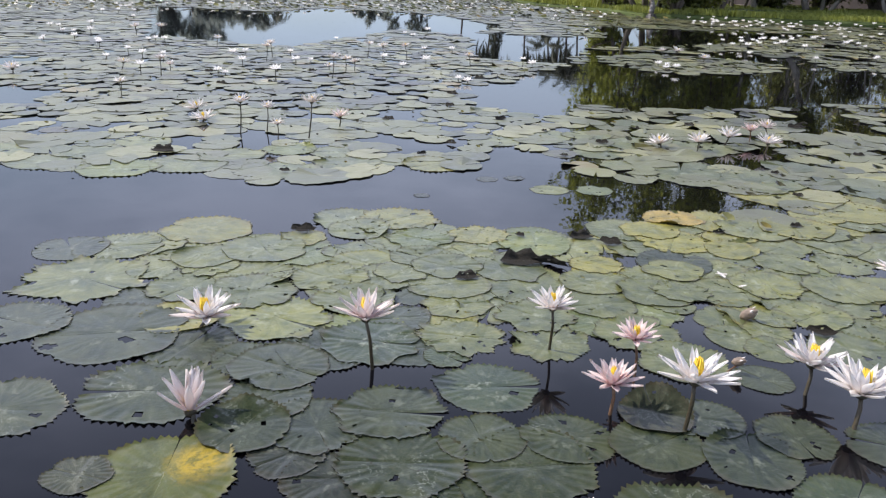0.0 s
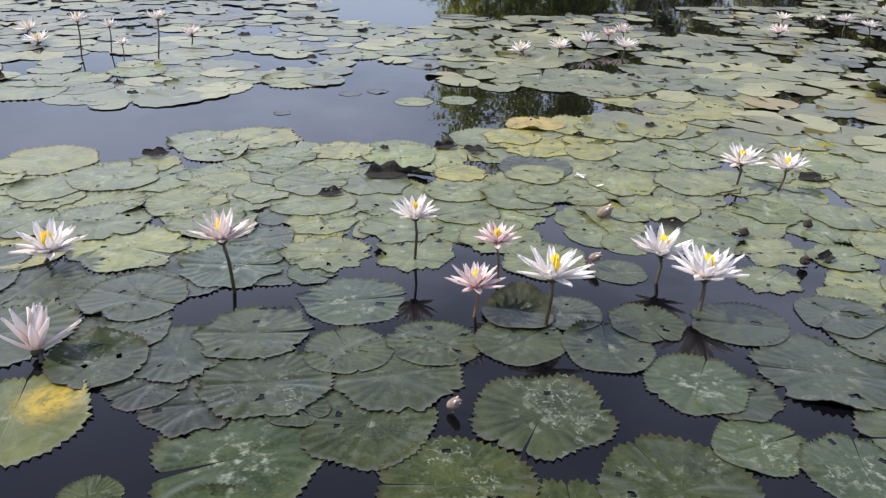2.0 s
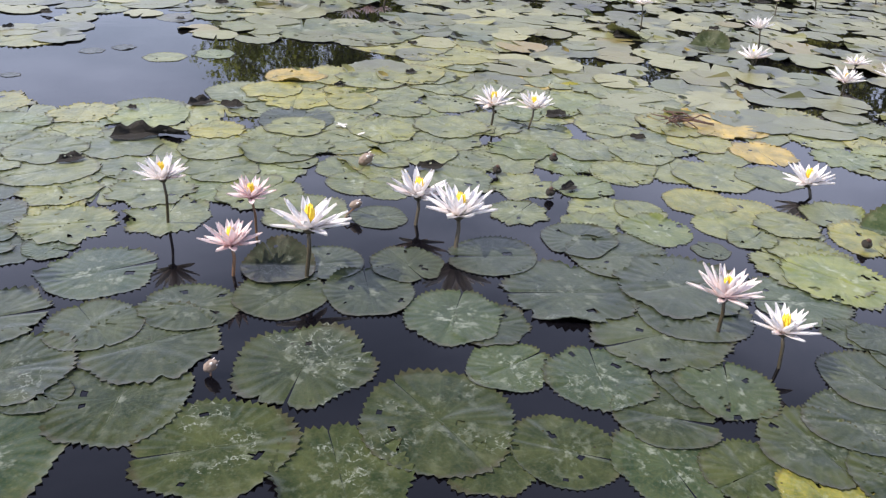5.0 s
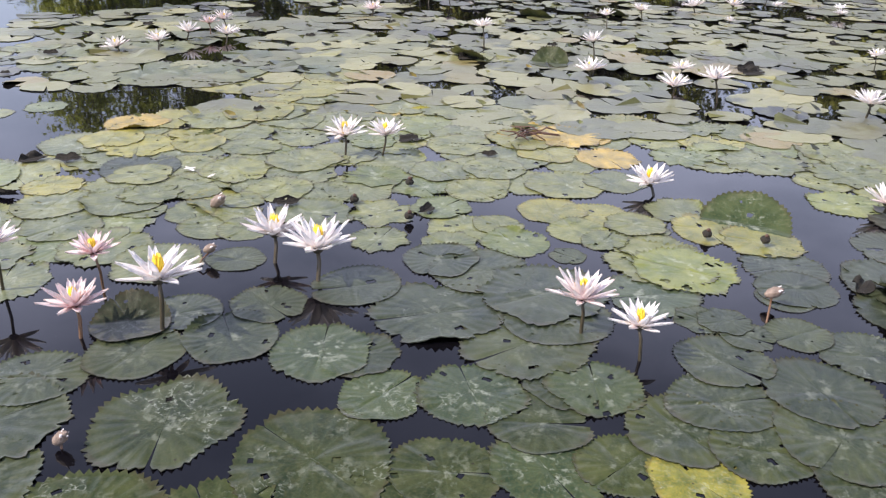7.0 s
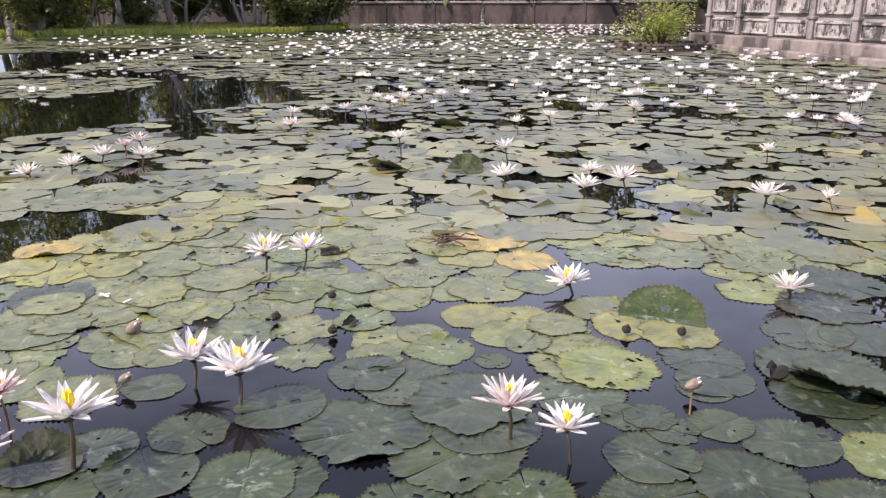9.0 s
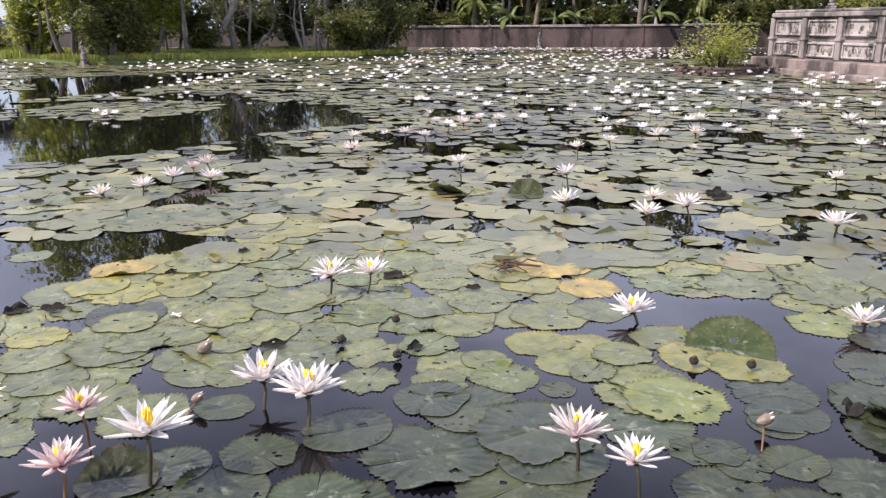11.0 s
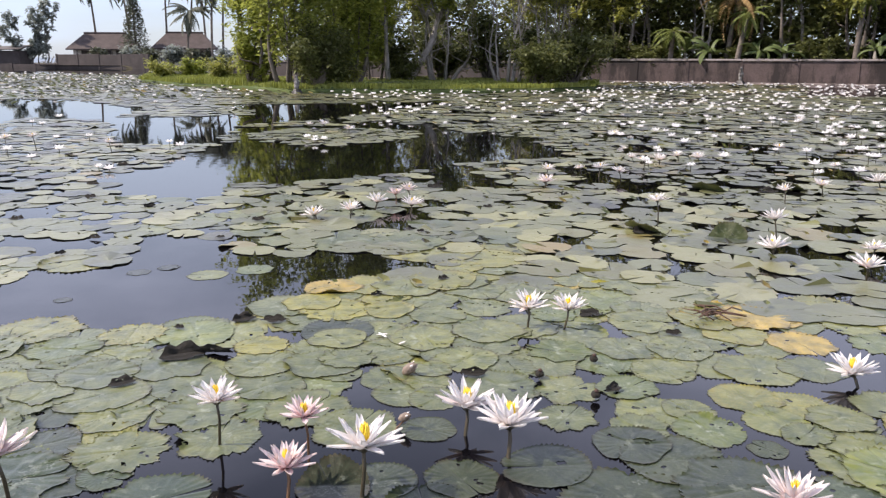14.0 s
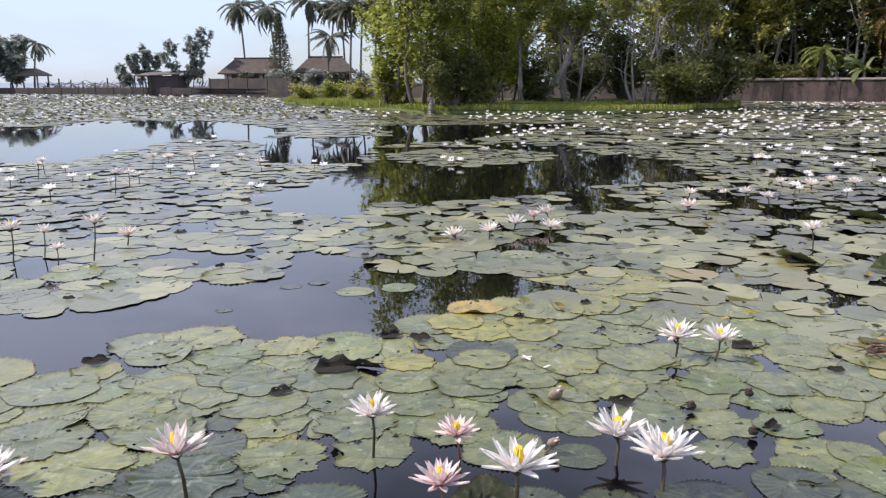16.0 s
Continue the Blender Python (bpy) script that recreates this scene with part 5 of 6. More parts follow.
def dead_leaf_mesh(seed):
    """A withered pad folded half over itself, with a torn and crumpled blade."""
    r2 = random.Random(seed)
    me = pad_mesh(0, 0, 0.2, 0, 1.0, r2, DEBRIS, teeth=9)[0]
    fold, f1, f2 = r2.uniform(0.5, 1.5), r2.uniform(0, 6.3), r2.uniform(0, 6.3)
    for v in me.vertices:
        x, y, z = v.co
        z += 0.10 * math.sin(5 * x + f1) * abs(y) + 0.06 * math.sin(7 * y + f2)
        if y > 0:
            lump = 0.45 + 0.55 * abs(math.sin(3 * x + f2))
            y, z = y * math.cos(fold) - z * math.sin(fold), y * math.sin(fold) * 0.8 * lump + z * math.cos(fold)
        v.co = (x * (0.9 + 0.15 * math.sin(4 * y + f2)), y, max(z, -0.02))
    return me


DEAD_LEAVES = [dead_leaf_mesh(k) for k in range(6)]


def curled_leaf(x, y, size, turn, label="curled dark dead leaf standing up from the pads"):
    ob = part("dead_leaf", DEAD_LEAVES[int(abs(x * 31 + y * 17)) % 6], None)
    ob.matrix_world = pose(x, y, 0.014, 0, 0, turn) @ Matrix.Diagonal((size * 0.66, size * 0.40, size * 0.46, 1))
    return tagged(ob, label, "dead leaf", "dead leaves among the pads")


def twig_pile(x, y, size, seed, label):
    """Broken reddish stalks lying across one another on the pads."""
    r2 = random.Random(seed)
    t = thing("twig_pile", label, "twigs", at=pose(x, y, 0.016))
    for k in range(11):
        a, q = r2.uniform(0, 6.3), r2.uniform(0.2, 0.5) * size
        c = Vector((r2.gauss(0, 0.2) * size, r2.gauss(0, 0.12) * size, 0.003 * k))
        d = Vector((math.cos(a), math.sin(a) * 0.6, r2.uniform(-0.05, 0.12))) * q
        V, F = [], []
        tube(V, F, [c - d, c + Vector((0, 0, 0.02)), c + d * 0.6 + Vector((0.02, 0.01, 0)), c + d], (0.003, 0.005, 0.004, 0.002), 6)
        part("twig", smooth_mesh("twig", V, F, TWIG), None, t)
    return t


def risen_pad(x, y, r, turn, tilt, state, label, sharp=0.25, cleft=0, sunk=0.0):
    """A pad folded across: one half lies on the water, the other rises from it by the tilt; turn: where the risen half points."""
    g = random.Random(int(abs(x * 131 + y * 57)))
    me, rib = pad_mesh(x, y, r, 0, 1.0, g, PAD[state], name="risen_pad", teeth=44)
    spin = Matrix.Rotation(radians(cleft), 4, 'Z')
    for v in [*me.vertices, *rib.vertices]:
        p = spin @ v.co
        if p.y > 0:
            k = radians(tilt) * (1 - math.exp(-p.y / sharp)) + 0.05 * math.sin(7 * p.x)
            p.y, p.z = p.y * math.cos(k) - p.z * math.sin(k), p.y * math.sin(k) + p.z * math.cos(k)
        elif sunk:
            p.z += sunk * p.y
        v.co = p
    ob = part("lily_pad", me, None)
    part("midrib", rib, None, ob)
    ob.matrix_world = pose(x, y, 0.008, 0, 0, turn - 90) @ Matrix.Scale(r, 4)
    return tagged(ob, label, "lily pad", "lily pads on the pond")


curled_leaf(0.24, 3.64, 0.19, 10)
curled_leaf(0.38, 3.61, 0.15, 160)
curled_leaf(-2.62, 5.69, 0.16, 0)
curled_leaf(3.89, 5.42, 0.20, 5)
curled_leaf(6.24, 6.77, 0.20, 0)
curled_leaf(5.63, 4.03, 0.18, 0)
curled_leaf(5.70, 4.12, 0.20, 0)
curled_leaf(2.92, 8.14, 0.14, 0)
curled_leaf(2.42, 3.60, 0.12, 0)
bud(1.22, 3.08, 0.03, 0.070)
bud(0.46, 1.66, 0.03, 0.045)
bud(1.06, 2.57, 0.05, 0.048, (-0.08, -0.08))
bud(2.69, 1.36, 0.05, 0.055, (-0.14, -0.10))
seed_head(1.90, 2.58, 0.040)
seed_head(2.09, 2.95, 0.040)
seed_head(1.77, 2.86, 0.040)
seed_head(2.91, 1.87, 0.040)
seed_head(3.08, 1.72, 0.040)
risen_pad(3.17, 1.90, 0.190, 35, 30, "fresh", "bright green lily pad standing up out of the water", 0.08, 200, 0.25)
risen_pad(0.72, 2.22, 0.125, 75, 26, "dark", "dark lily pad folded up below a pink water lily", 0.35, 120)
risen_pad(-0.60, 1.93, 0.150, 120, 9, "green", "green lily pad bent up beside a half-open water lily", 0.2, 220)
twig_pile(3.06, 3.38, 0.30, 4, "heap of broken reddish-brown stalks on the pads")
curled_leaf(0.56, 4.10, 0.12, 20, "curled brown dead leaf at the pads' edge")
curled_leaf(0.72, 4.02, 0.10, -25, "curled brown dead leaf at the pads' edge")
curled_leaf(-0.98, 3.92, 0.11, 5, "curled brown dead leaf at the pads' edge")
for x, y in spread(rng, 900, 3.0, 14, -25, 66, 0.5)[:90]:
    curled_leaf(x, y, rng.uniform(0.05, 0.12), rng.uniform(-40, 40), "small curled blackish dead leaf between the pads")
risen_pad(4.38, 4.98, 0.16, 40, 48, "green", "dark green lily pad standing up from the pads")
risen_pad(3.94, 5.46, 0.19, 200, 30, "olive", "lily pad with its rim curled up off the water")
risen_pad(5.73, 7.06, 0.20, 210, 30, "olive", "lily pad with its rim curled up off the water")
risen_pad(6.62, 6.85, 0.20, 200, 30, "olive", "lily pad with its rim curled up off the water")
risen_pad(3.22, 1.10, 0.21, 190, 26, "green", "dull lily pad with its rim curled up off the water")


def fallen_petal(x, y, size, turn):
    ob = part("fallen_petal", PETALS["white"][0].copy(), None)
    ob.matrix_world = pose(x, y, 0.018, 0, 0, turn) @ Matrix.Scale(size, 4)
    return tagged(ob, "white water lily petal fallen on the pads", "petal", "fallen petals on the pads")


for x, y, size, turn in ((1.23, 3.56, 0.07, 20), (1.25, 3.60, 0.06, 95), (1.27, 3.44, 0.05, -60)):
    fallen_petal(x, y, size, turn)


# ---- trees and plants ----
def leaf_cloud(V, F, centre, spread_r, count, size, r2, droop=0.0):
    """Small folded leaves scattered in a loose uneven clump."""
    for _ in range(count):
        d = Vector((r2.gauss(0, 1), r2.gauss(0, 1), r2.gauss(0, 0.75)))
        d = d.normalized() * spread_r * r2.random() ** 0.45
        p = Vector(centre) + d
        a, e = r2.uniform(0, 6.3), r2.uniform(-0.9, 0.7) - droop
        along = Vector((math.cos(a) * math.cos(e), math.sin(a) * math.cos(e), math.sin(e))) * size * r2.uniform(0.6, 1.35)
        side = along.cross(Vector((r2.uniform(-.5, .5), r2.uniform(-.5, .5), 1))).normalized() * along.length * 0.34
        fold = Vector((0, 0, along.length * 0.10))
        b = len(V)
        V += [tuple(p), tuple(p + along * 0.5 + side + fold), tuple(p + along), tuple(p + along * 0.5 - side + fold)]
        F.append((b, b + 1, b + 2))
        F.append((b, b + 2, b + 3))


def tree(name, label, x, y, height, reach, trunks, seed, leaf, bark=None, leaves=5200, leaf_size=0.24, low=0.25, lean=0.25, ground=0.25, bare=0.0, droop=0.0, skirt=0.0, crook=0.13, group="trees round the pond"):
    """A broadleaf tree: forking tapered limbs, and leaves in loose clumps along and past the twigs."""
    r2 = random.Random(seed)
    t = thing(name, label, "tree", group, at=pose(x, y, ground))
    V, F, tips = [], [], []

    def limb(p, d, length, r, depth):
        n = 6
        pts, rad = [p.copy()], [r]
        for k in range(n):
            d = (d + Vector((r2.gauss(0, crook), r2.gauss(0, crook), r2.gauss(0.03, 0.08)))).normalized()
            p = p + d * length / n
            pts.append(p.copy())
            rad.append(r * (1 - 0.55 * (k + 1) / n))
            if depth > 0 and k >= 2:
                tips.append((p.copy(), depth))
            if depth == 0 and k >= 1:
                a = r2.uniform(0, 6.3)
                limb(p, Vector((math.cos(a), math.sin(a), r2.uniform(0.0, 0.7))).normalized(), length * r2.uniform(0.22, 0.40), r * 0.32, 2)
        tube(V, F, pts, rad, 7 if depth < 2 else 4)
        if depth < 3:
            for k in range(2 if depth else 3):
                a = r2.uniform(0, 6.3)
                side = Vector((math.cos(a), math.sin(a), r2.uniform(-0.25, 0.5)))
                limb(p - d * length * r2.uniform(0, 0.25), (d * 0.7 + side * 0.75).normalized(), length * r2.uniform(0.5, 0.75), r * 0.45, depth + 1)
        else:
            tips.append((p.copy(), 4))
    for k in range(trunks):
        a = 6.283 * k / trunks + r2.uniform(-0.6, 0.6)
        out = lean if trunks == 1 else lean + 0.2
        limb(Vector((0.35 * math.cos(a) * (trunks > 1), 0.35 * math.sin(a) * (trunks > 1), -0.4)), Vector((out * math.cos(a), out * math.sin(a), 1)).normalized(), height * r2.uniform(0.42, 0.52), height * r2.uniform(0.012, 0.017) * (0.65 if trunks > 3 else 1.0), 0)
    top = max(v[2] for v in V)
    wide = max(max(abs(v[0]), abs(v[1])) for v in V)
    sz, sx = height / top, reach / max(wide, 0.1)
    V = [(vx * (1 + (sx - 1) * min(1, max(0, vz) / (0.3 * top))), vy * (1 + (sx - 1) * min(1, max(0, vz) / (0.3 * top))), vz * sz if vz > 0 else vz) for vx, vy, vz in V]
    part("trunk", smooth_mesh("trunk", V, F, bark or BARK), None, t)
    LV, LF = [], []
    bushy = int(len(tips) * skirt)
    for k in range(bushy):
        a, u = r2.uniform(0, 6.3), r2.random()
        q = reach * (0.25 + 0.6 * u) * r2.uniform(0.5, 1.0)
        tips.append((Vector((q * math.cos(a) / sx, q * math.sin(a) / sx, (low + (0.5 - low) * u) * height / sz + 0.01)), 4))
    good = [(Vector((p.x * sx, p.y * sx, p.z * sz)), d) for p, d in tips if p.z * sz > height * low]
    r2.shuffle(good)
    good = good[:int(len(good) * (1 - bare))]
    per = max(6, int(leaves / max(1, len(good))))
    for p, d in good:
        leaf_cloud(LV, LF, p, reach * r2.uniform(0.08, 0.17), per, leaf_size, r2, droop)
    part("crown", mesh_of("crown", LV, LF, leaf), None, t)
    return t


def shrub(name, label, x, y, r, h, seed, leaf, leaves=1800, leaf_size=0.16, ground=0.2, group="shrubs round the pond"):
    r2 = random.Random(seed)
    t = thing(name, label, "shrub", group, at=pose(x, y, ground))
    V, F, LV, LF = [], [], [], []
    for k in range(9):
        a, q = r2.uniform(0, 6.3), r2.uniform(0.3, 0.95)
        end = Vector((math.cos(a) * r * q, math.sin(a) * r * q, h * r2.uniform(0.45, 0.95) * (1.15 - 0.4 * q)))
        tube(V, F, [(0, 0, -0.3), end * 0.5 + Vector((0, 0, 0.1 * h)), end], (0.035 * h + 0.01, 0.02 * h, 0.006), 5)
        for f in (0.5, 0.75, 1.0):
            leaf_cloud(LV, LF, end * f + Vector((r2.gauss(0, .1), r2.gauss(0, .1), 0)) * r, r * r2.uniform(0.22, 0.4), leaves // 27, leaf_size, r2)
    part("stem", smooth_mesh("stem", V, F, BARK), None, t)
    part("foliage", mesh_of("foliage", LV, LF, leaf), None, t)
    return t


def frond_mesh(seed, length, hang, material, pairs=22, blade=0.55):
    """A feather leaf along +y that arches over, with leaflets hanging from its rib."""
    r2 = random.Random(seed)
    V, F = [], []

    def rib(u):
        return Vector((0.03 * math.sin(6 * u + seed), length * (u - 0.18 * hang * u ** 3), length * (0.35 * u - hang * u * u)))
    tube(V, F, [rib(k / 6) for k in range(7)], [0.05 * length / 4 * (1 - 0.85 * k / 6) for k in range(7)], 4)
    for k in range(pairs):
        u = 0.14 + 0.86 * k / pairs
        p = rib(u)
        ll = blade * length * 0.36 * math.sin(math.pi * min(1, u * 0.75 + 0.22)) * r2.uniform(0.8, 1.1)
        for s in (-1, 1):
            tip = p + Vector((s * ll * 0.72, ll * 0.42, -ll * r2.uniform(0.35, 0.75)))
            w = Vector((0, length * 0.020, 0))
            b = len(V)
            V += [tuple(p - w), tuple((p + tip) / 2 - w * 1.2 + Vector((0, 0, 0.05 * ll))), tuple(tip), tuple((p + tip) / 2 + w * 1.2 + Vector((0, 0, 0.05 * ll))), tuple(p + w)]
            F.append((b, b + 1, b + 3, b + 4))
            F.append((b + 1, b + 2, b + 3))
    return mesh_of("frond", V, F, material)


FRONDS = [frond_mesh(s, 3.6, h, LEAF_HAZY_PALM) for s, h in ((1, 0.55), (2, 0.75), (3, 1.0), (4, 0.35))]
GREEN_FRONDS = [frond_mesh(s, 3.6, h, LEAF_GREEN_PALM) for s, h in ((9, 0.6), (10, 0.8), (11, 1.0), (12, 0.45))]


DRY_FRONDS = [frond_mesh(s, 3.6, h, LEAF_DRY) for s, h in ((5, 0.9), (6, 1.1), (7, 1.25), (8, 0.7))]


def palm(x, y, height, lean, seed, ground=0.35, fronds=26, scale=1.0, feathers=None, label="tall slender coconut palm with drooping fronds"):
    r2 = random.Random(seed)
    t = thing("coconut_palm", label, "palm", "palms round the pond", at=pose(x, y, ground))
    V, F = [], []
    pts = [(lean[0] * (k / 8) ** 1.6, lean[1] * (k / 8) ** 1.6, -0.5 + (height + 0.5) * k / 8) for k in range(9)]
    tube(V, F, pts, [0.19 - 0.010 * k for k in range(9)], 7)
    part("trunk", smooth_mesh("trunk", V, F, BARK), None, t)
    for k in range(fronds):
        f = part("frond", (feathers or FRONDS)[k % 4], None, t)
        f.matrix_local = pose(pts[-1][0], pts[-1][1], pts[-1][2], 0, 0, 360 * k / fronds * 2.4 + r2.uniform(-12, 12)) @ pose(0, 0, 0, r2.uniform(-72, 30), 0, 0) @ Matrix.Scale(scale * r2.uniform(0.85, 1.1), 4)
    return t


def banana(x, y, height, seed, ground=0.5):
    r2 = random.Random(seed)
    t = thing("banana_plant", "banana plant with broad ragged leaves behind the wall", "banana plant", "banana plants behind the wall", at=pose(x, y, ground))
    V, F = [], []
    tube(V, F, [(0, 0, -0.4), (0.05, 0, height * 0.25), (0.0, 0.05, height * 0.5)], (0.16, 0.13, 0.07), 8)
    part("trunk", smooth_mesh("trunk", V, F, PALE_BARK), None, t)
    for k in range(9):
        V, F, L = [], [], height * r2.uniform(0.45, 0.75)
        n = 9
        for i in range(n + 1):
            u = i / n
            c = Vector((0, L * (u - 0.25 * u * u), L * (0.75 * u - 0.80 * u * u)))
            w = L * 0.11 * math.sin(math.pi * min(1, 0.06 + u * 0.94)) ** 0.6 * r2.uniform(0.75, 1.1)
            V += [tuple(c + Vector((-w, 0, -w * 0.45))), tuple(c), tuple(c + Vector((w, 0, -w * 0.45)))]
        for i in range(n):
            b = i * 3
            F += [(b, b + 1, b + 4, b + 3), (b + 1, b + 2, b + 5, b + 4)]
        p = part("leaf", mesh_of("leaf", V, F, LEAF_BANANA), None, t)
        p.matrix_local = pose(0, 0, height * 0.48, 0, 0, 45 * k + r2.uniform(-20, 20)) @ pose(0, 0, 0, r2.uniform(-40, 45), r2.uniform(-35, 35), 0)
    return t


def grass_field(name, spots, label, tall, width):
    V, F = [], []
    for x, y, z in spots:
        h = tall * (1.0 if x < 5 else 0.7) * rng.uniform(0.5, 1.1) * (0.75 + 0.9 * noise.noise((x * 0.45, y * 0.45, 0.0)))
        a = rng.uniform(0, 6.3)
        dx, dy = math.cos(a) * width, math.sin(a) * width
        bx, by = rng.gauss(0.06, 0.14) * h, rng.gauss(0, 0.14) * h
        b = len(V)
        V += [(x - dx, y - dy, z - 0.05), (x + dx, y + dy, z - 0.05), (x + bx * 0.4 + dx * .7, y + by * 0.4 + dy * .7, z + h * 0.6), (x + bx * 0.4 - dx * .7, y + by * 0.4 - dy * .7, z + h * 0.6), (x + bx, y + by, z + h)]
        F += [(b, b + 1, b + 2, b + 3), (b + 3, b + 2, b + 4)]
    return tagged(part(name, mesh_of(name, V, F, GRASS), None), label, "grass", kind="stuff")


spots = []
while len(spots) < 85000:
    x, y = rng.uniform(-2.5, 20), rng.uniform(30, 53)
    if inside(x, y, ISLAND):
        spots.append((x, y, 0.24))
grass_field("grass", spots, "light green grass covering the island", 0.27, 0.020)

# island trees and shrubs
tree("tree", "tall many-stemmed tree with yellow-green leaves on the island", 4.7, 34.2, 10.5, 3.4, 7, 11, LEAF_BRIGHT, leaves=10500, low=0.10, skirt=0.35, leaf_size=0.21)
tree("tree", "leafy young tree in bright yellow-green leaf on the island", 3.5, 36.6, 8.5, 2.2, 3, 12, LEAF_BRIGHT, leaves=8000, low=0.07, skirt=0.5, leaf_size=0.2)
tree("tree", "leafy tree in yellow-green leaf on the island", 7.4, 35.8, 10.5, 3.4, 5, 13, LEAF_BRIGHT, leaves=12000, low=0.11, skirt=0.55, leaf_size=0.2)
tree("tree", "leafy young tree in yellow-green leaf on the island", 9.0, 38.6, 8.5, 2.6, 4, 18, LEAF_BRIGHT, leaves=7500, low=0.12, skirt=0.45, leaf_size=0.2)
tree("tree", "slender pale-stemmed tree on the island", 10.0, 37.0, 10.5, 3.4, 2, 14, LEAF_BRIGHT, PALE_BARK, 8500, 0.2, low=0.34, lean=0.35, crook=0.22)
tree("tree", "old tree with pale forked curving trunks on the island", 12.4, 37.4, 10.5, 3.8, 4, 15, LEAF_BRIGHT, PALE_BARK, 5200, 0.2, low=0.36, lean=0.50, crook=0.26, bare=0.35)
tree("tree", "many-stemmed dark tree at the island's end", 14.6, 34.2, 10.0, 2.8, 6, 16, LEAF_MID, PALE_BARK, 5500, 0.2, low=0.38, crook=0.18, bare=0.2)
tree("tree", "many-stemmed tree at the island's end", 17.0, 34.6, 9.5, 2.8, 6, 17, LEAF_MID, PALE_BARK, 7000, 0.2, low=0.38, crook=0.18)
shrub("shrub", "dense dark shrub overhanging the water", 5.5, 32.7, 1.6, 2.5, 21, LEAF_DARK, 7500)
shrub("shrub", "dense dark shrub overhanging the water", 14.9, 32.0, 1.5, 2.3, 22, LEAF_DARK, 5200)
shrub("shrub", "dense dark shrub overhanging the water", 16.9, 32.6, 1.7, 2.6, 23, LEAF_DARK, 5200)
shrub("shrub", "dark shrub below the island trees", 10.6, 37.2, 1.1, 1.5, 24, LEAF_DARK, 1600)
for k, (x, y, r, h) in enumerate(((8.6, 41.6, 1.7, 2.8), (10.9, 40.6, 1.8, 3.4), (13.2, 40.0, 1.8, 3.0), (15.4, 38.8, 1.7, 3.6), (17.2, 37.4, 1.5, 3.2))):
    shrub("shrub", "dark leafy shrub behind the island trees", x, y, r, h, 240 + k, LEAF_DARK, 3000, 0.2)
shrub("shrub", "green shrub on the island's grass", 3.2, 36.2, 0.9, 2.2, 25, LEAF_BRIGHT, 2400)
shrub("shrub", "green shrub on the island's grass", 6.9, 34.6, 0.9, 1.7, 26, LEAF_MID, 1800)
shrub("shrub", "low dark shrub at the island's tip", -0.7, 48.6, 1.2, 1.1, 27, LEAF_MID, 1500)
shrub("shrub", "low bright green shrub at the island's tip", 0.9, 47.6, 1.0, 1.15, 28, LEAF_BRIGHT, 1500)
shrub("shrub", "dark green shrub near the island's tip", 2.2, 43.5, 0.9, 1.2, 29, LEAF_MID, 1500)

# trees behind the wall
for k, (x, y) in enumerate(((21.4, 46.9), (18.1, 50.0), (14.7, 53.4), (11.3, 56.6), (7.9, 59.9))):
    tree("tree", "broad shady tree overhanging the pond wall", x, y, 10.5, 4.2, 2, 80 + k, LEAF_DARK if k % 2 else LEAF_MID, PALE_BARK, 5200, 0.28, low=0.30, ground=0.5, skirt=0.05, bare=0.65 if k < 2 else 0.25, crook=0.2)
    shrub("shrub", "dark leafy shrub behind the pond wall", x + 1.6, y - 1.0, 1.4, 2.4, 90 + k, LEAF_DARK, 1800, 0.22, 0.5)
for k, (x, y, h, r, leaf, n) in enumerate((
        (25.3, 46.1, 10, 3.9, LEAF_DARK, 5200), (26.1, 43.8, 11, 4.2, LEAF_MID, 5200), (28.4, 43.1, 12, 3.9, LEAF_DARK, 5200), (29.2, 40.9, 10, 4.2, LEAF_DARK, 5200), (31.5, 40.2, 11, 3.9, LEAF_DARK, 5200), (32.3, 37.9, 12, 4.2, LEAF_DARK, 5200), (34.6, 37.2, 10, 3.9, LEAF_DARK, 5200), (35.4, 34.9, 11, 4.2, LEAF_MID, 5200), (37.8, 34.2, 12, 3.9, LEAF_DARK, 5200),
        (47.0, 25.5, 11, 3.6, LEAF_MID, 4200), (29.5, 53.0, 14, 4.2, LEAF_DARK, 4600), (36.0, 47.0, 14, 4.4, LEAF_DARK, 4600), (42.5, 40.0, 14, 4.4, LEAF_DARK, 4600),
        (48.0, 34.0, 14, 4.2, LEAF_DARK, 4200), (31.0, 17.5, 9, 3.4, LEAF_MID, 4200), (28.5, 10.5, 10, 3.6, LEAF_DARK, 4600), (26.0, 4.0, 10, 3.6, LEAF_MID, 4200), (36.0, 24.0, 11, 3.6, LEAF_DARK, 4600),
        (19.0, 56.5, 11, 3.6, LEAF_MID, 4200), (14.5, 60.0, 11, 3.6, LEAF_HAZY, 4200), (10.5, 65.0, 11, 3.6, LEAF_HAZY, 3600), (24.0, 55.0, 12, 3.8, LEAF_MID, 4200))):
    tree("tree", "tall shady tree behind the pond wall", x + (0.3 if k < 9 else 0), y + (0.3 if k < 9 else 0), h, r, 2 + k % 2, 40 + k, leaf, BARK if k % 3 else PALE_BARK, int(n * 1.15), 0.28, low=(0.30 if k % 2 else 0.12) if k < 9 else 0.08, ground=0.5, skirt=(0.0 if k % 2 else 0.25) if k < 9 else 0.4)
r3 = random.Random(6)
LV, LF = [], []
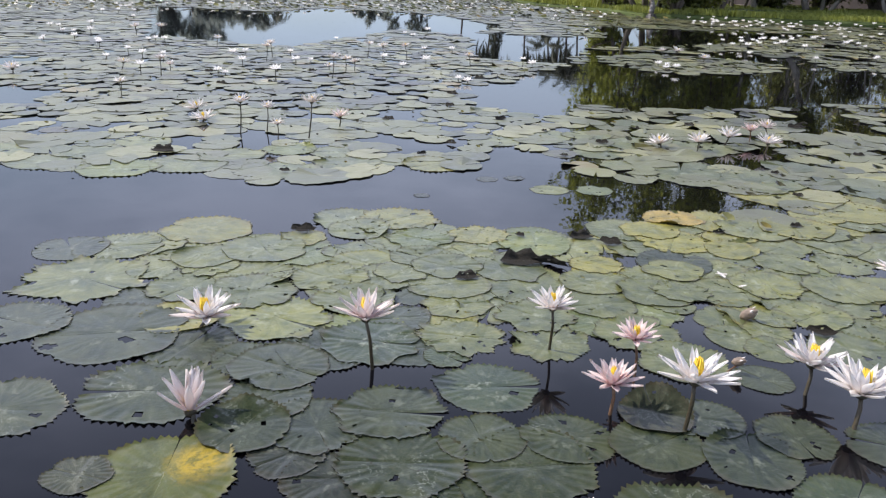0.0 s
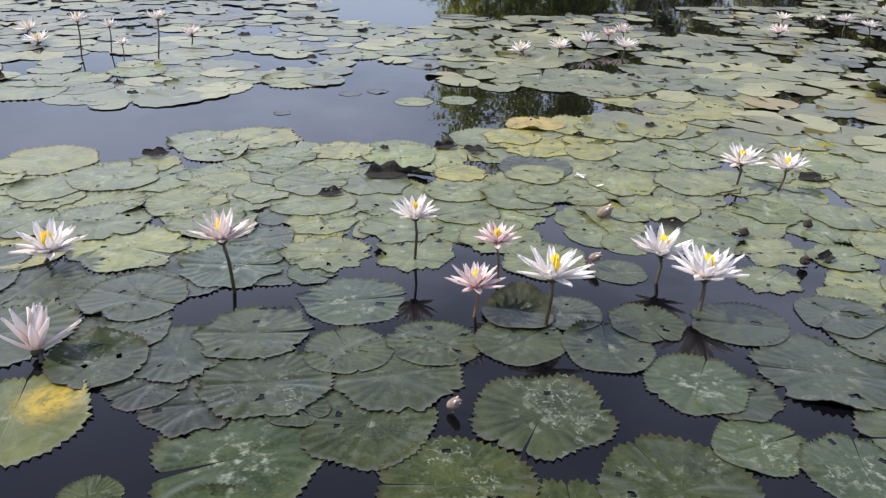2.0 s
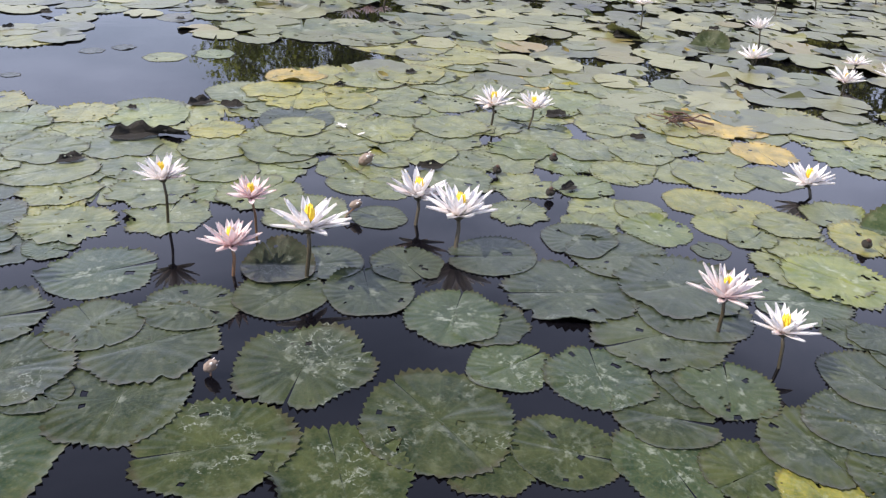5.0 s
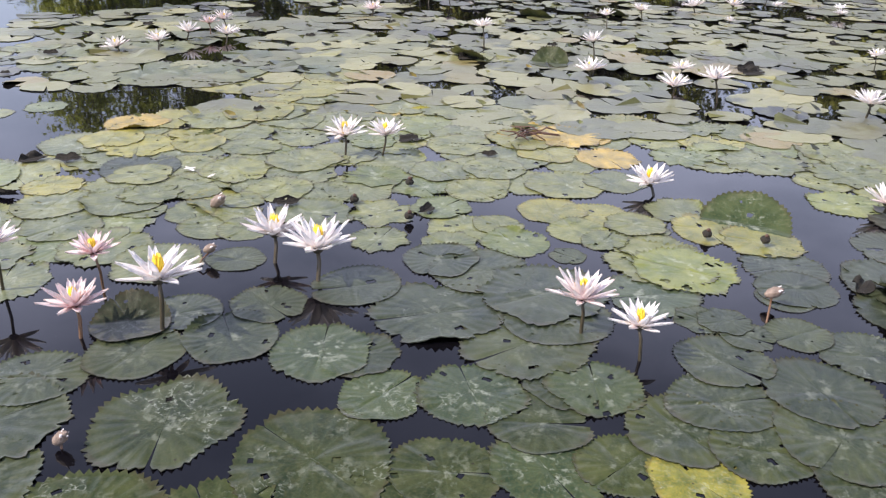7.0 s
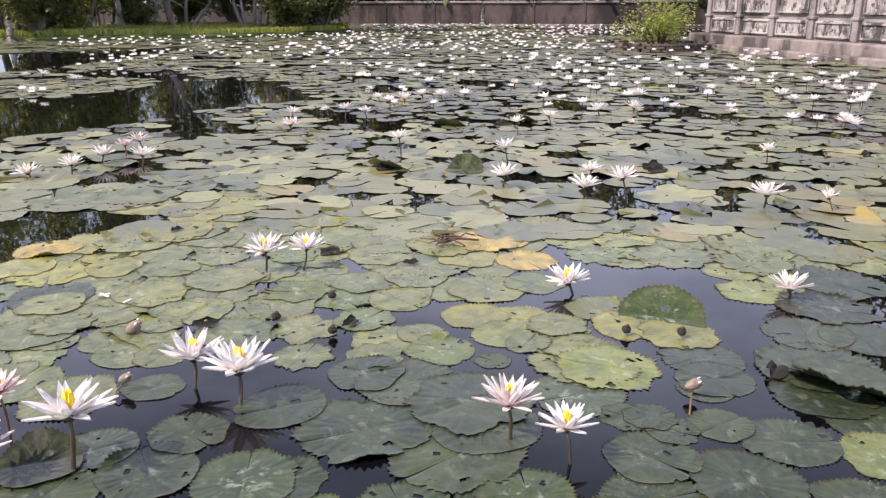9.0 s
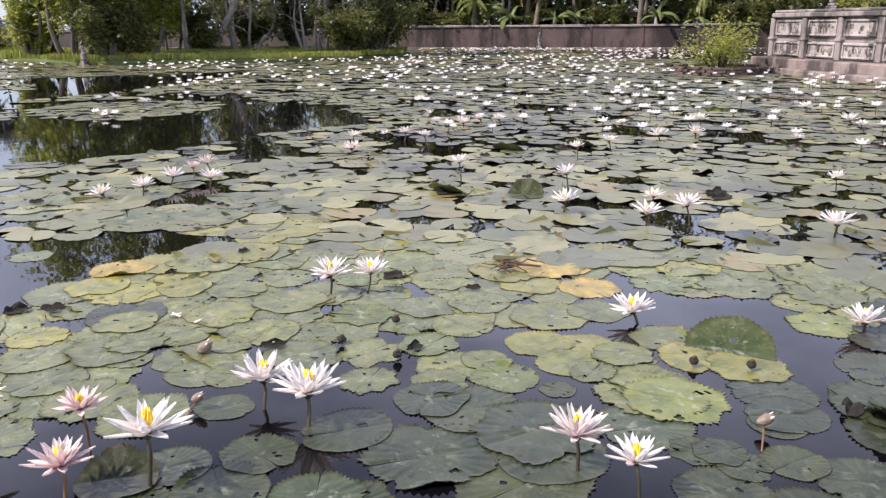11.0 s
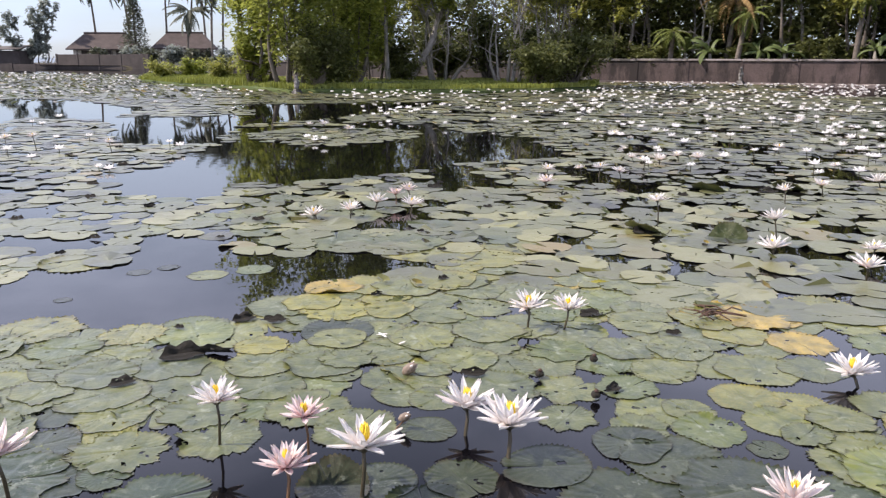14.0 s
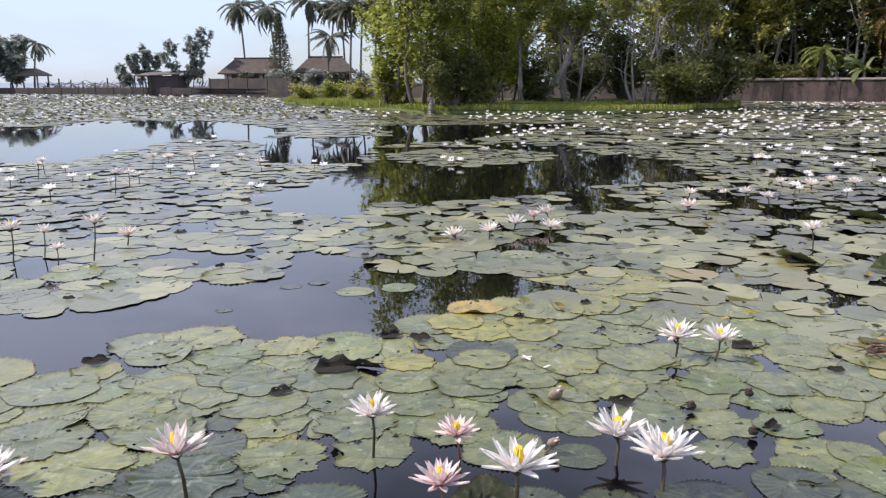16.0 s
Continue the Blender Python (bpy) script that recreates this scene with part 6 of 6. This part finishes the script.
def woods(count, bearings, reach, tall, power, clump, size):
    """Clumps of leaves scattered by bearing and distance; thin where the sky shows between the island's trunks."""
    for k in range(count):
        a, d, z = radians(r3.uniform(*bearings)), r3.uniform(*reach), tall * r3.random() ** power
        if a > radians(62):
            d = r3.uniform(38, 50)
        if radians(17) < a < radians(25.5) and z > 2.6 and r3.random() < 0.85:
            continue
        leaf_cloud(LV, LF, (d * math.sin(a), d * math.cos(a), 0.7 + z), r3.uniform(*clump), 60, size, r3)


woods(620, (24, 100), (60, 76), 16, 1.3, (1.0, 2.2), 0.6)
woods(380, (16, 56), (54, 60), 9, 1.2, (0.9, 1.8), 0.5)
tagged(part("far_woods", mesh_of("far_woods", LV, LF, LEAF_DARK), None), "dark dense woods behind the pond wall", "woods", kind="stuff")
for k in range(30):
    u = k / 29
    x, y = 25.2 + 20.5 * u, 45.0 - 20.4 * u
    off = r3.uniform(-1.5, -0.7) if k % 2 else r3.uniform(-0.8, 0.4)
    if k % 2 and k not in (1, 3, 13, 19, 21):
        banana(x + off * 0.7 + r3.uniform(-.5, .5), y + off * 0.7, r3.uniform(2.2, 3.4), 300 + k)
    else:
        shrub("shrub", "dark leafy shrub behind the pond wall", x + off * 0.7, y + off * 0.7, r3.uniform(0.8, 1.3), r3.uniform(1.5, 2.8), 320 + k, LEAF_DARK, 1500, 0.22, 0.5)
for k in range(8):
    u = k / 7
    shrub("shrub", "leafy shrub behind the carved wall", 22.9 - 3.6 * u + r3.uniform(-.2, .5), 14.8 - 10 * u, r3.uniform(0.8, 1.2), r3.uniform(1.6, 2.4), 350 + k, LEAF_MID if k % 2 else LEAF_DARK, 1500, 0.18, 0.5)
for k in range(4):
    u = (0.16, 0.38, 0.74, 0.93)[k]
    palm(25.6 + 12 * u, 42.9 - 11.6 * u, (2.4, 3.4, 4.2, 2.6)[k], (r3.uniform(-.4, .4), -0.3), 380 + k, ground=0.5, fronds=14, scale=0.42, feathers=GREEN_FRONDS, label="short green palm behind the pond wall")
palm(30.4, 39.7, 4.2, (0.3, -0.3), 371, ground=0.5, fronds=15, scale=0.62, feathers=DRY_FRONDS, label="short palm hung with dry straw-coloured fronds")


# shrub on its brick bed
bed = thing("brick_bed", "low round bed of old bricks standing in the pond", "brick bed", at=pose(19.3, 15.6, 0))
bm = bmesh.new()
bmesh.ops.create_cone(bm, cap_ends=True, segments=20, radius1=1.22, radius2=1.18, depth=0.9, matrix=Matrix.Translation((0, 0, -0.30)))
part("soil", bm, SOIL, bed)
bm = bmesh.new()
box(bm, -0.12, 0.12, -0.055, 0.055, -0.035, 0.035, 0.008)
brick_me = bpy.data.meshes.new("brick")
bm.to_mesh(brick_me)
bm.free()
brick_me.materials.append(BRICK)
for row in range(4):
    for k in range(30):
        a = 360 * (k + 0.5 * (row % 2)) / 30
        b = part("brick", brick_me, None, bed)
        b.matrix_local = pose(0, 0, -0.05 + 0.078 * row, 0, 0, a + r3.uniform(-1.5, 1.5)) @ pose(0, -1.22 - r3.uniform(0, 0.03), 0)
shrub("shrub", "airy yellow-green shrub growing on a brick bed", 19.3, 15.6, 1.5, 1.3, 381, LEAF_BRIGHT, 2400, 0.10, 0.12)


# ---- carved stones ----
def carved_stone(x, y, z, h, label, seed):
    r2 = random.Random(seed)
    bm = bmesh.new()
    w = h * 0.22
    box(bm, -w, w, -w, w, -0.2, h * 0.12, 0.02)
    box(bm, -w * 0.75, w * 0.75, -w * 0.75, w * 0.75, h * 0.12, h * 0.22, 0.02)
    for z0, s in ((0.36, 0.62), (0.55, 0.72), (0.74, 0.5), (0.90, 0.38)):
        bmesh.ops.create_icosphere(bm, subdivisions=2, radius=w * s, matrix=Matrix.Translation((r2.uniform(-.1, .1) * w, 0, h * z0)) @ Matrix.Diagonal((1.1, 0.9, 1.25, 1)))
    ob = part("carved_stone", bm, CARVED)
    ob.matrix_world = pose(x, y, z, 0, 0, 30)
    return tagged(ob, label, "carved stone", "carved stones round the pond")


carved_stone(4.6, 32.0, 0.02, 0.72, "weathered pale carved stone ornament at the island's edge", 1)
carved_stone(29.6, 37.2, 0.0, 0.95, "weathered pale carved stone ornament before the wall", 2)
carved_stone(23.2, 43.0, 0.10, 1.2, "weathered pale carved stone at the wall's end", 3)
carved_stone(20.9, 13.4, 1.74, 0.62, "tiered stone finial on the carved wall", 4)


# ---- the far shore ----
def house(x, y, turn, wide, deep, eave, ridge, seed, label):
    h = thing("house", label, "house", "houses on the far shore", at=pose(x, y, 0.35, 0, 0, turn))
    bm = bmesh.new()
    box(bm, -wide / 2 + 0.8, wide / 2 - 0.8, -deep / 2 + 0.8, deep / 2 - 0.8, -0.3, eave)
    part("wall", bm, PLASTER, h)
    W, D = wide / 2, deep / 2
    V = [(-W, -D, eave), (W, -D, eave), (W, D, eave), (-W, D, eave), (-W + D * 0.55, 0, ridge), (W - D * 0.55, 0, ridge)]
    V += [(a, b, c - 0.16) for a, b, c in V[:4]]
    F = [(0, 1, 5, 4), (1, 2, 5), (2, 3, 4, 5), (3, 0, 4), (0, 6, 7, 1), (1, 7, 8, 2), (2, 8, 9, 3), (3, 9, 6, 0), (9, 8, 7, 6)]
    roof = part("roof", mesh_of("roof", V, F, ROOF), None, h, "brown hipped tile roof")
    bm = bmesh.new()
    box(bm, -W + D * 0.5, W - D * 0.5, -0.15, 0.15, ridge - 0.06, ridge + 0.16, 0.04)
    part("ridge_cap", bm, ROOF, roof)
    n = int(wide / 2.2)
    for k in range(n):
        cx = -wide / 2 + 1.6 + (wide - 3.2) * (k + 0.5) / n
        win = thing("window", "", "", at=pose(0, 0, 0))
        win.parent = h
        for a0, a1, c0, c1, nm in ((-0.5, 0.5, 0.95, 1.01, "sill"), (-0.5, -0.44, 1.012, 2.0, "frame"), (0.44, 0.5, 1.012, 2.0, "frame"), (-0.438, 0.438, 1.94, 2.0, "frame"), (-0.438, 0.438, 1.012, 1.938, "pane")):
            bm = bmesh.new()
            y0 = -deep / 2 + 0.8
            box(bm, cx + a0, cx + a1, y0 - (0.02 if nm == "pane" else 0.07), y0 - 0.004, c0, c1)
            part(nm, bm, DARK_WALL if nm == "pane" else TIMBER, win)
        bm = bmesh.new()
        box(bm, cx - 1.0, cx - 0.86, -deep / 2 + 0.1, -deep / 2 + 0.24, -0.3, eave - 0.16)
        part("veranda_post", bm, TIMBER, h)
    return h


house(-9.9, 127.0, -8, 9.4, 7.0, 2.2, 4.4, 1, "low cream house with brown hipped roof on the far shore")
house(1.0, 124.0, -6, 8.8, 7.0, 2.3, 4.5, 2, "low cream house with a brown tile roof behind the palms")


def low_wall(a, b, h, label, mat):
    m, n = wall_line(a, b)
    w = thing("wall_shore", label, "wall", kind="structure", at=m)
    k, x = 0, 0.0
    while x < n - 0.5:
        e = min(n, x + 4.0)
        bm = bmesh.new()
        box(bm, x, e - 0.02, 0, 0.4, -0.8, h + 0.04 * math.sin(k * 2.3), 0.02)
        part("panel", bm, mat, w)
        bm = bmesh.new()
        box(bm, x - 0.15, x + 0.15, -0.06, -0.003, -0.5, h + 0.1, 0.02)
        part("pier", bm, mat, w)
        k, x = k + 1, e
    return w


low_wall((-15.5, 118.5), (-3.6, 106.6), 1.75, "dark stained garden wall along the far shore", DARK_WALL)
low_wall((-64, 153.5), (-15.7, 118.7), 0.5, "low dark wall along the far shore", DARK_WALL)
palms = ((-11.6, 133, 12.8, (-.6, 0)), (-6.6, 131, 12.4, (-1.0, 0)), (-1.6, 130, 13.2, (0.3, 0)), (1.6, 129, 12.4, (1.2, 0)), (4.0, 126, 12.0, (-0.4, 0)), (4.2, 112, 11.0, (0.6, 0)), (6.4, 128, 13.6, (0.8, 0)), (8.6, 126, 13.0, (0.5, 0)))
for k, (x, y, h, ln) in enumerate(palms):
    palm(x, y, h, ln, 500 + k, scale=1.15)
palm(1.1, 114, 7.0, (0.6, 0), 520, fronds=22, scale=0.95)
# conifer
con = thing("conifer", "narrow pointed conifer beside the house", "conifer", at=pose(-5.6, 121, 0.35))
V, F, LV, LF = [], [], [], []
tube(V, F, [(0, 0, -0.4), (0, 0, 5.5), (0, 0, 11.2)], (0.22, 0.14, 0.03), 7)
for k in range(34):
    z = 1.6 + 9.2 * k / 34
    q = 2.0 * (1 - k / 36) + 0.15
    for j in range(7):
        a = k * 0.7 + j * 0.9
        e = Vector((q * math.cos(a), q * math.sin(a), z - 0.1 * q))
        tube(V, F, [(0, 0, z), e], (0.04, 0.01), 3)
        leaf_cloud(LV, LF, e * 0.7 + Vector((0, 0, z * 0.3)), 0.34 * q + 0.1, 12, 0.34, r3)
part("trunk", smooth_mesh("trunk", V, F, BARK), None, con)
part("crown", mesh_of("crown", LV, LF, LEAF_HAZY_PALM), None, con)
# these trees take the leaf colour with haze mixed in
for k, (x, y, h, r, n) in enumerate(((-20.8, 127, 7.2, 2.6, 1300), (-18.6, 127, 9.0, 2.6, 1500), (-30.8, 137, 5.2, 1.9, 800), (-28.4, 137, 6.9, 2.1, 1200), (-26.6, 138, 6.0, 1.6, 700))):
    tree("tree", "dark feathery tree on the far shore", x, y, h, r, 2, 600 + k, LEAF_HAZY, None, n, 0.55, low=0.12, ground=0.35, bare=0.25, droop=0.3, crook=0.2)
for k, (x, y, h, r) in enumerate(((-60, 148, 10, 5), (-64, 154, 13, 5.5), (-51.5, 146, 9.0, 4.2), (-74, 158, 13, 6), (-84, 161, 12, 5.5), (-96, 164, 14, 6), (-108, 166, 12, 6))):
    tree("tree", "dense dark shore tree", x, y, h, r, 3, 620 + k, LEAF_HAZY, None, 3200, 0.9, low=0.05, ground=0.35)
palm(-48.4, 147, 7.6, (1, 0), 640, fronds=16)
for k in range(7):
    shrub("shrub", "shrub along the far garden wall", -10 + 3.1 * k + r3.uniform(-.6, .6), 119.5 - 1.6 * k, 1.7, 2.6, 650 + k, LEAF_HAZY if k % 2 else LEAF_HAZY_PALM, 900, 0.5, 0.35)


def shelter(x, y, turn, wide, deep, h, label, roof_mat):
    s = thing("shelter", label, "shelter", at=pose(x, y, 0.35, 0, 0, turn))
    for sx in (-1, 1):
        for sy in (-1, 1):
            bm = bmesh.new()
            box(bm, sx * wide * 0.4 - 0.09, sx * wide * 0.4 + 0.09, sy * deep * 0.4 - 0.09, sy * deep * 0.4 + 0.09, -0.3, h)
            part("post", bm, TIMBER, s)
    V = [(-wide / 2, -deep / 2, h), (wide / 2, -deep / 2, h), (wide / 2, deep / 2, h), (-wide / 2, deep / 2, h), (-wide / 4, 0, h + 1.1), (wide / 4, 0, h + 1.1)]
    V += [(a, b, c - 0.2) for a, b, c in V[:4]]
    F = [(0, 1, 5, 4), (1, 2, 5), (2, 3, 4, 5), (3, 0, 4), (0, 6, 7, 1), (1, 7, 8, 2), (2, 8, 9, 3), (3, 9, 6, 0), (9, 8, 7, 6)]
    part("roof", mesh_of("roof", V, F, roof_mat), None, s)
    return s


shelter(-49.0, 147, -10, 5.5, 4.5, 2.3, "open thatched shelter on the far shore", TIMBER)


def shed(x, y, turn, wide, deep, h, label):
    """A low boarded shed with a shallow roof, its front half open."""
    t = thing("shed", label, "shed", at=pose(x, y, 0.35, 0, 0, turn))
    for x0, x1, y0, y1 in ((-wide / 2, wide / 2, deep / 2 - 0.12, deep / 2), (wide / 2 - 0.12, wide / 2, -deep / 2, deep / 2 - 0.125), (-wide * 0.1, wide / 2 - 0.125, -deep / 2, -deep / 2 + 0.12)):
        bm = bmesh.new()
        box(bm, x0, x1, y0, y1, -0.3, h)
        part("wall", bm, DARK_WALL, t)
    for k in range(3):
        bm = bmesh.new()
        box(bm, -wide / 2 + k * wide * 0.18, -wide / 2 + k * wide * 0.18 + 0.14, -deep / 2, -deep / 2 + 0.14, -0.3, h)
        part("post", bm, TIMBER, t)
    V = [(-wide / 2 - 0.3, -deep / 2 - 0.4, h - 0.1), (wide / 2 + 0.3, -deep / 2 - 0.4, h + 0.15), (wide / 2 + 0.3, deep / 2 + 0.3, h + 0.75), (-wide / 2 - 0.3, deep / 2 + 0.3, h + 0.4)]
    V += [(a0, b0, c0 + 0.12) for a0, b0, c0 in V]
    F = [(3, 2, 1, 0), (4, 5, 6, 7), (0, 1, 5, 4), (1, 2, 6, 5), (2, 3, 7, 6), (3, 0, 4, 7)]
    part("roof", mesh_of("roof", V, F, TIMBER), None, t)
    return t


shed(-23.6, 127, -14, 6.6, 4.5, 1.9, "low dark boarded boat shed on the far shore")


def driftwood(x, y, size, seed, label):
    """A tangle of bare bleached branches thrown up on the shore."""
    r2 = random.Random(seed)
    t = thing("driftwood", label, "driftwood", "driftwood on the far shore", at=pose(x, y, 0.35))
    for k in range(13):
        a, L = r2.uniform(0, 6.3), size * r2.uniform(0.5, 1.2)
        p = Vector((r2.gauss(0, 0.5) * size, r2.gauss(0, 0.2) * size, -0.1))
        d = Vector((math.cos(a), 0.4 * math.sin(a), r2.uniform(0.25, 0.9)))
        V, F = [], []
        tube(V, F, [p, p + d * L * 0.5, p + d * L * 0.8 + Vector((0.2 * L * math.cos(a), 0, 0.0)), p + d * L + Vector((0.5 * L * math.cos(a), 0, -0.35 * L))], (0.10, 0.07, 0.05, 0.02), 5)
        part("branch", smooth_mesh("branch", V, F, PALE_BARK), None, t)
    return t


for k, (x, y, size) in enumerate(((-44.5, 146.5, 2.0), (-41.0, 144.0, 1.6), (-36.5, 141.0, 2.0), (-33.2, 138.5, 1.7), (-16.2, 121.5, 1.6))):
    driftwood(x, y, size, 700 + k, "tangle of bare bleached branches on the far shore")
for k in range(9):
    x = -46.5 + 2.3 * k
    post = thing("fence_post", "old timber post with a sagging rail on the far shore", "post", "posts on the far shore", at=pose(x, 147.5 - 1.3 * k, 0.35))
    V, F = [], []
    tube(V, F, [(0, 0, -0.5), (0.05, 0, 1.0 + 0.7 * ((k * 3) % 4) / 3)], (0.16, 0.13), 6)
    part("shaft", smooth_mesh("shaft", V, F, TIMBER), None, post)
    V, F = [], []
    tube(V, F, [(0.04, 0, 0.9), (1.1, -0.6, 0.62), (2.2, -1.2, 0.9)], (0.06, 0.05, 0.06), 5)
    part("rail", smooth_mesh("rail", V, F, TIMBER), None, post)
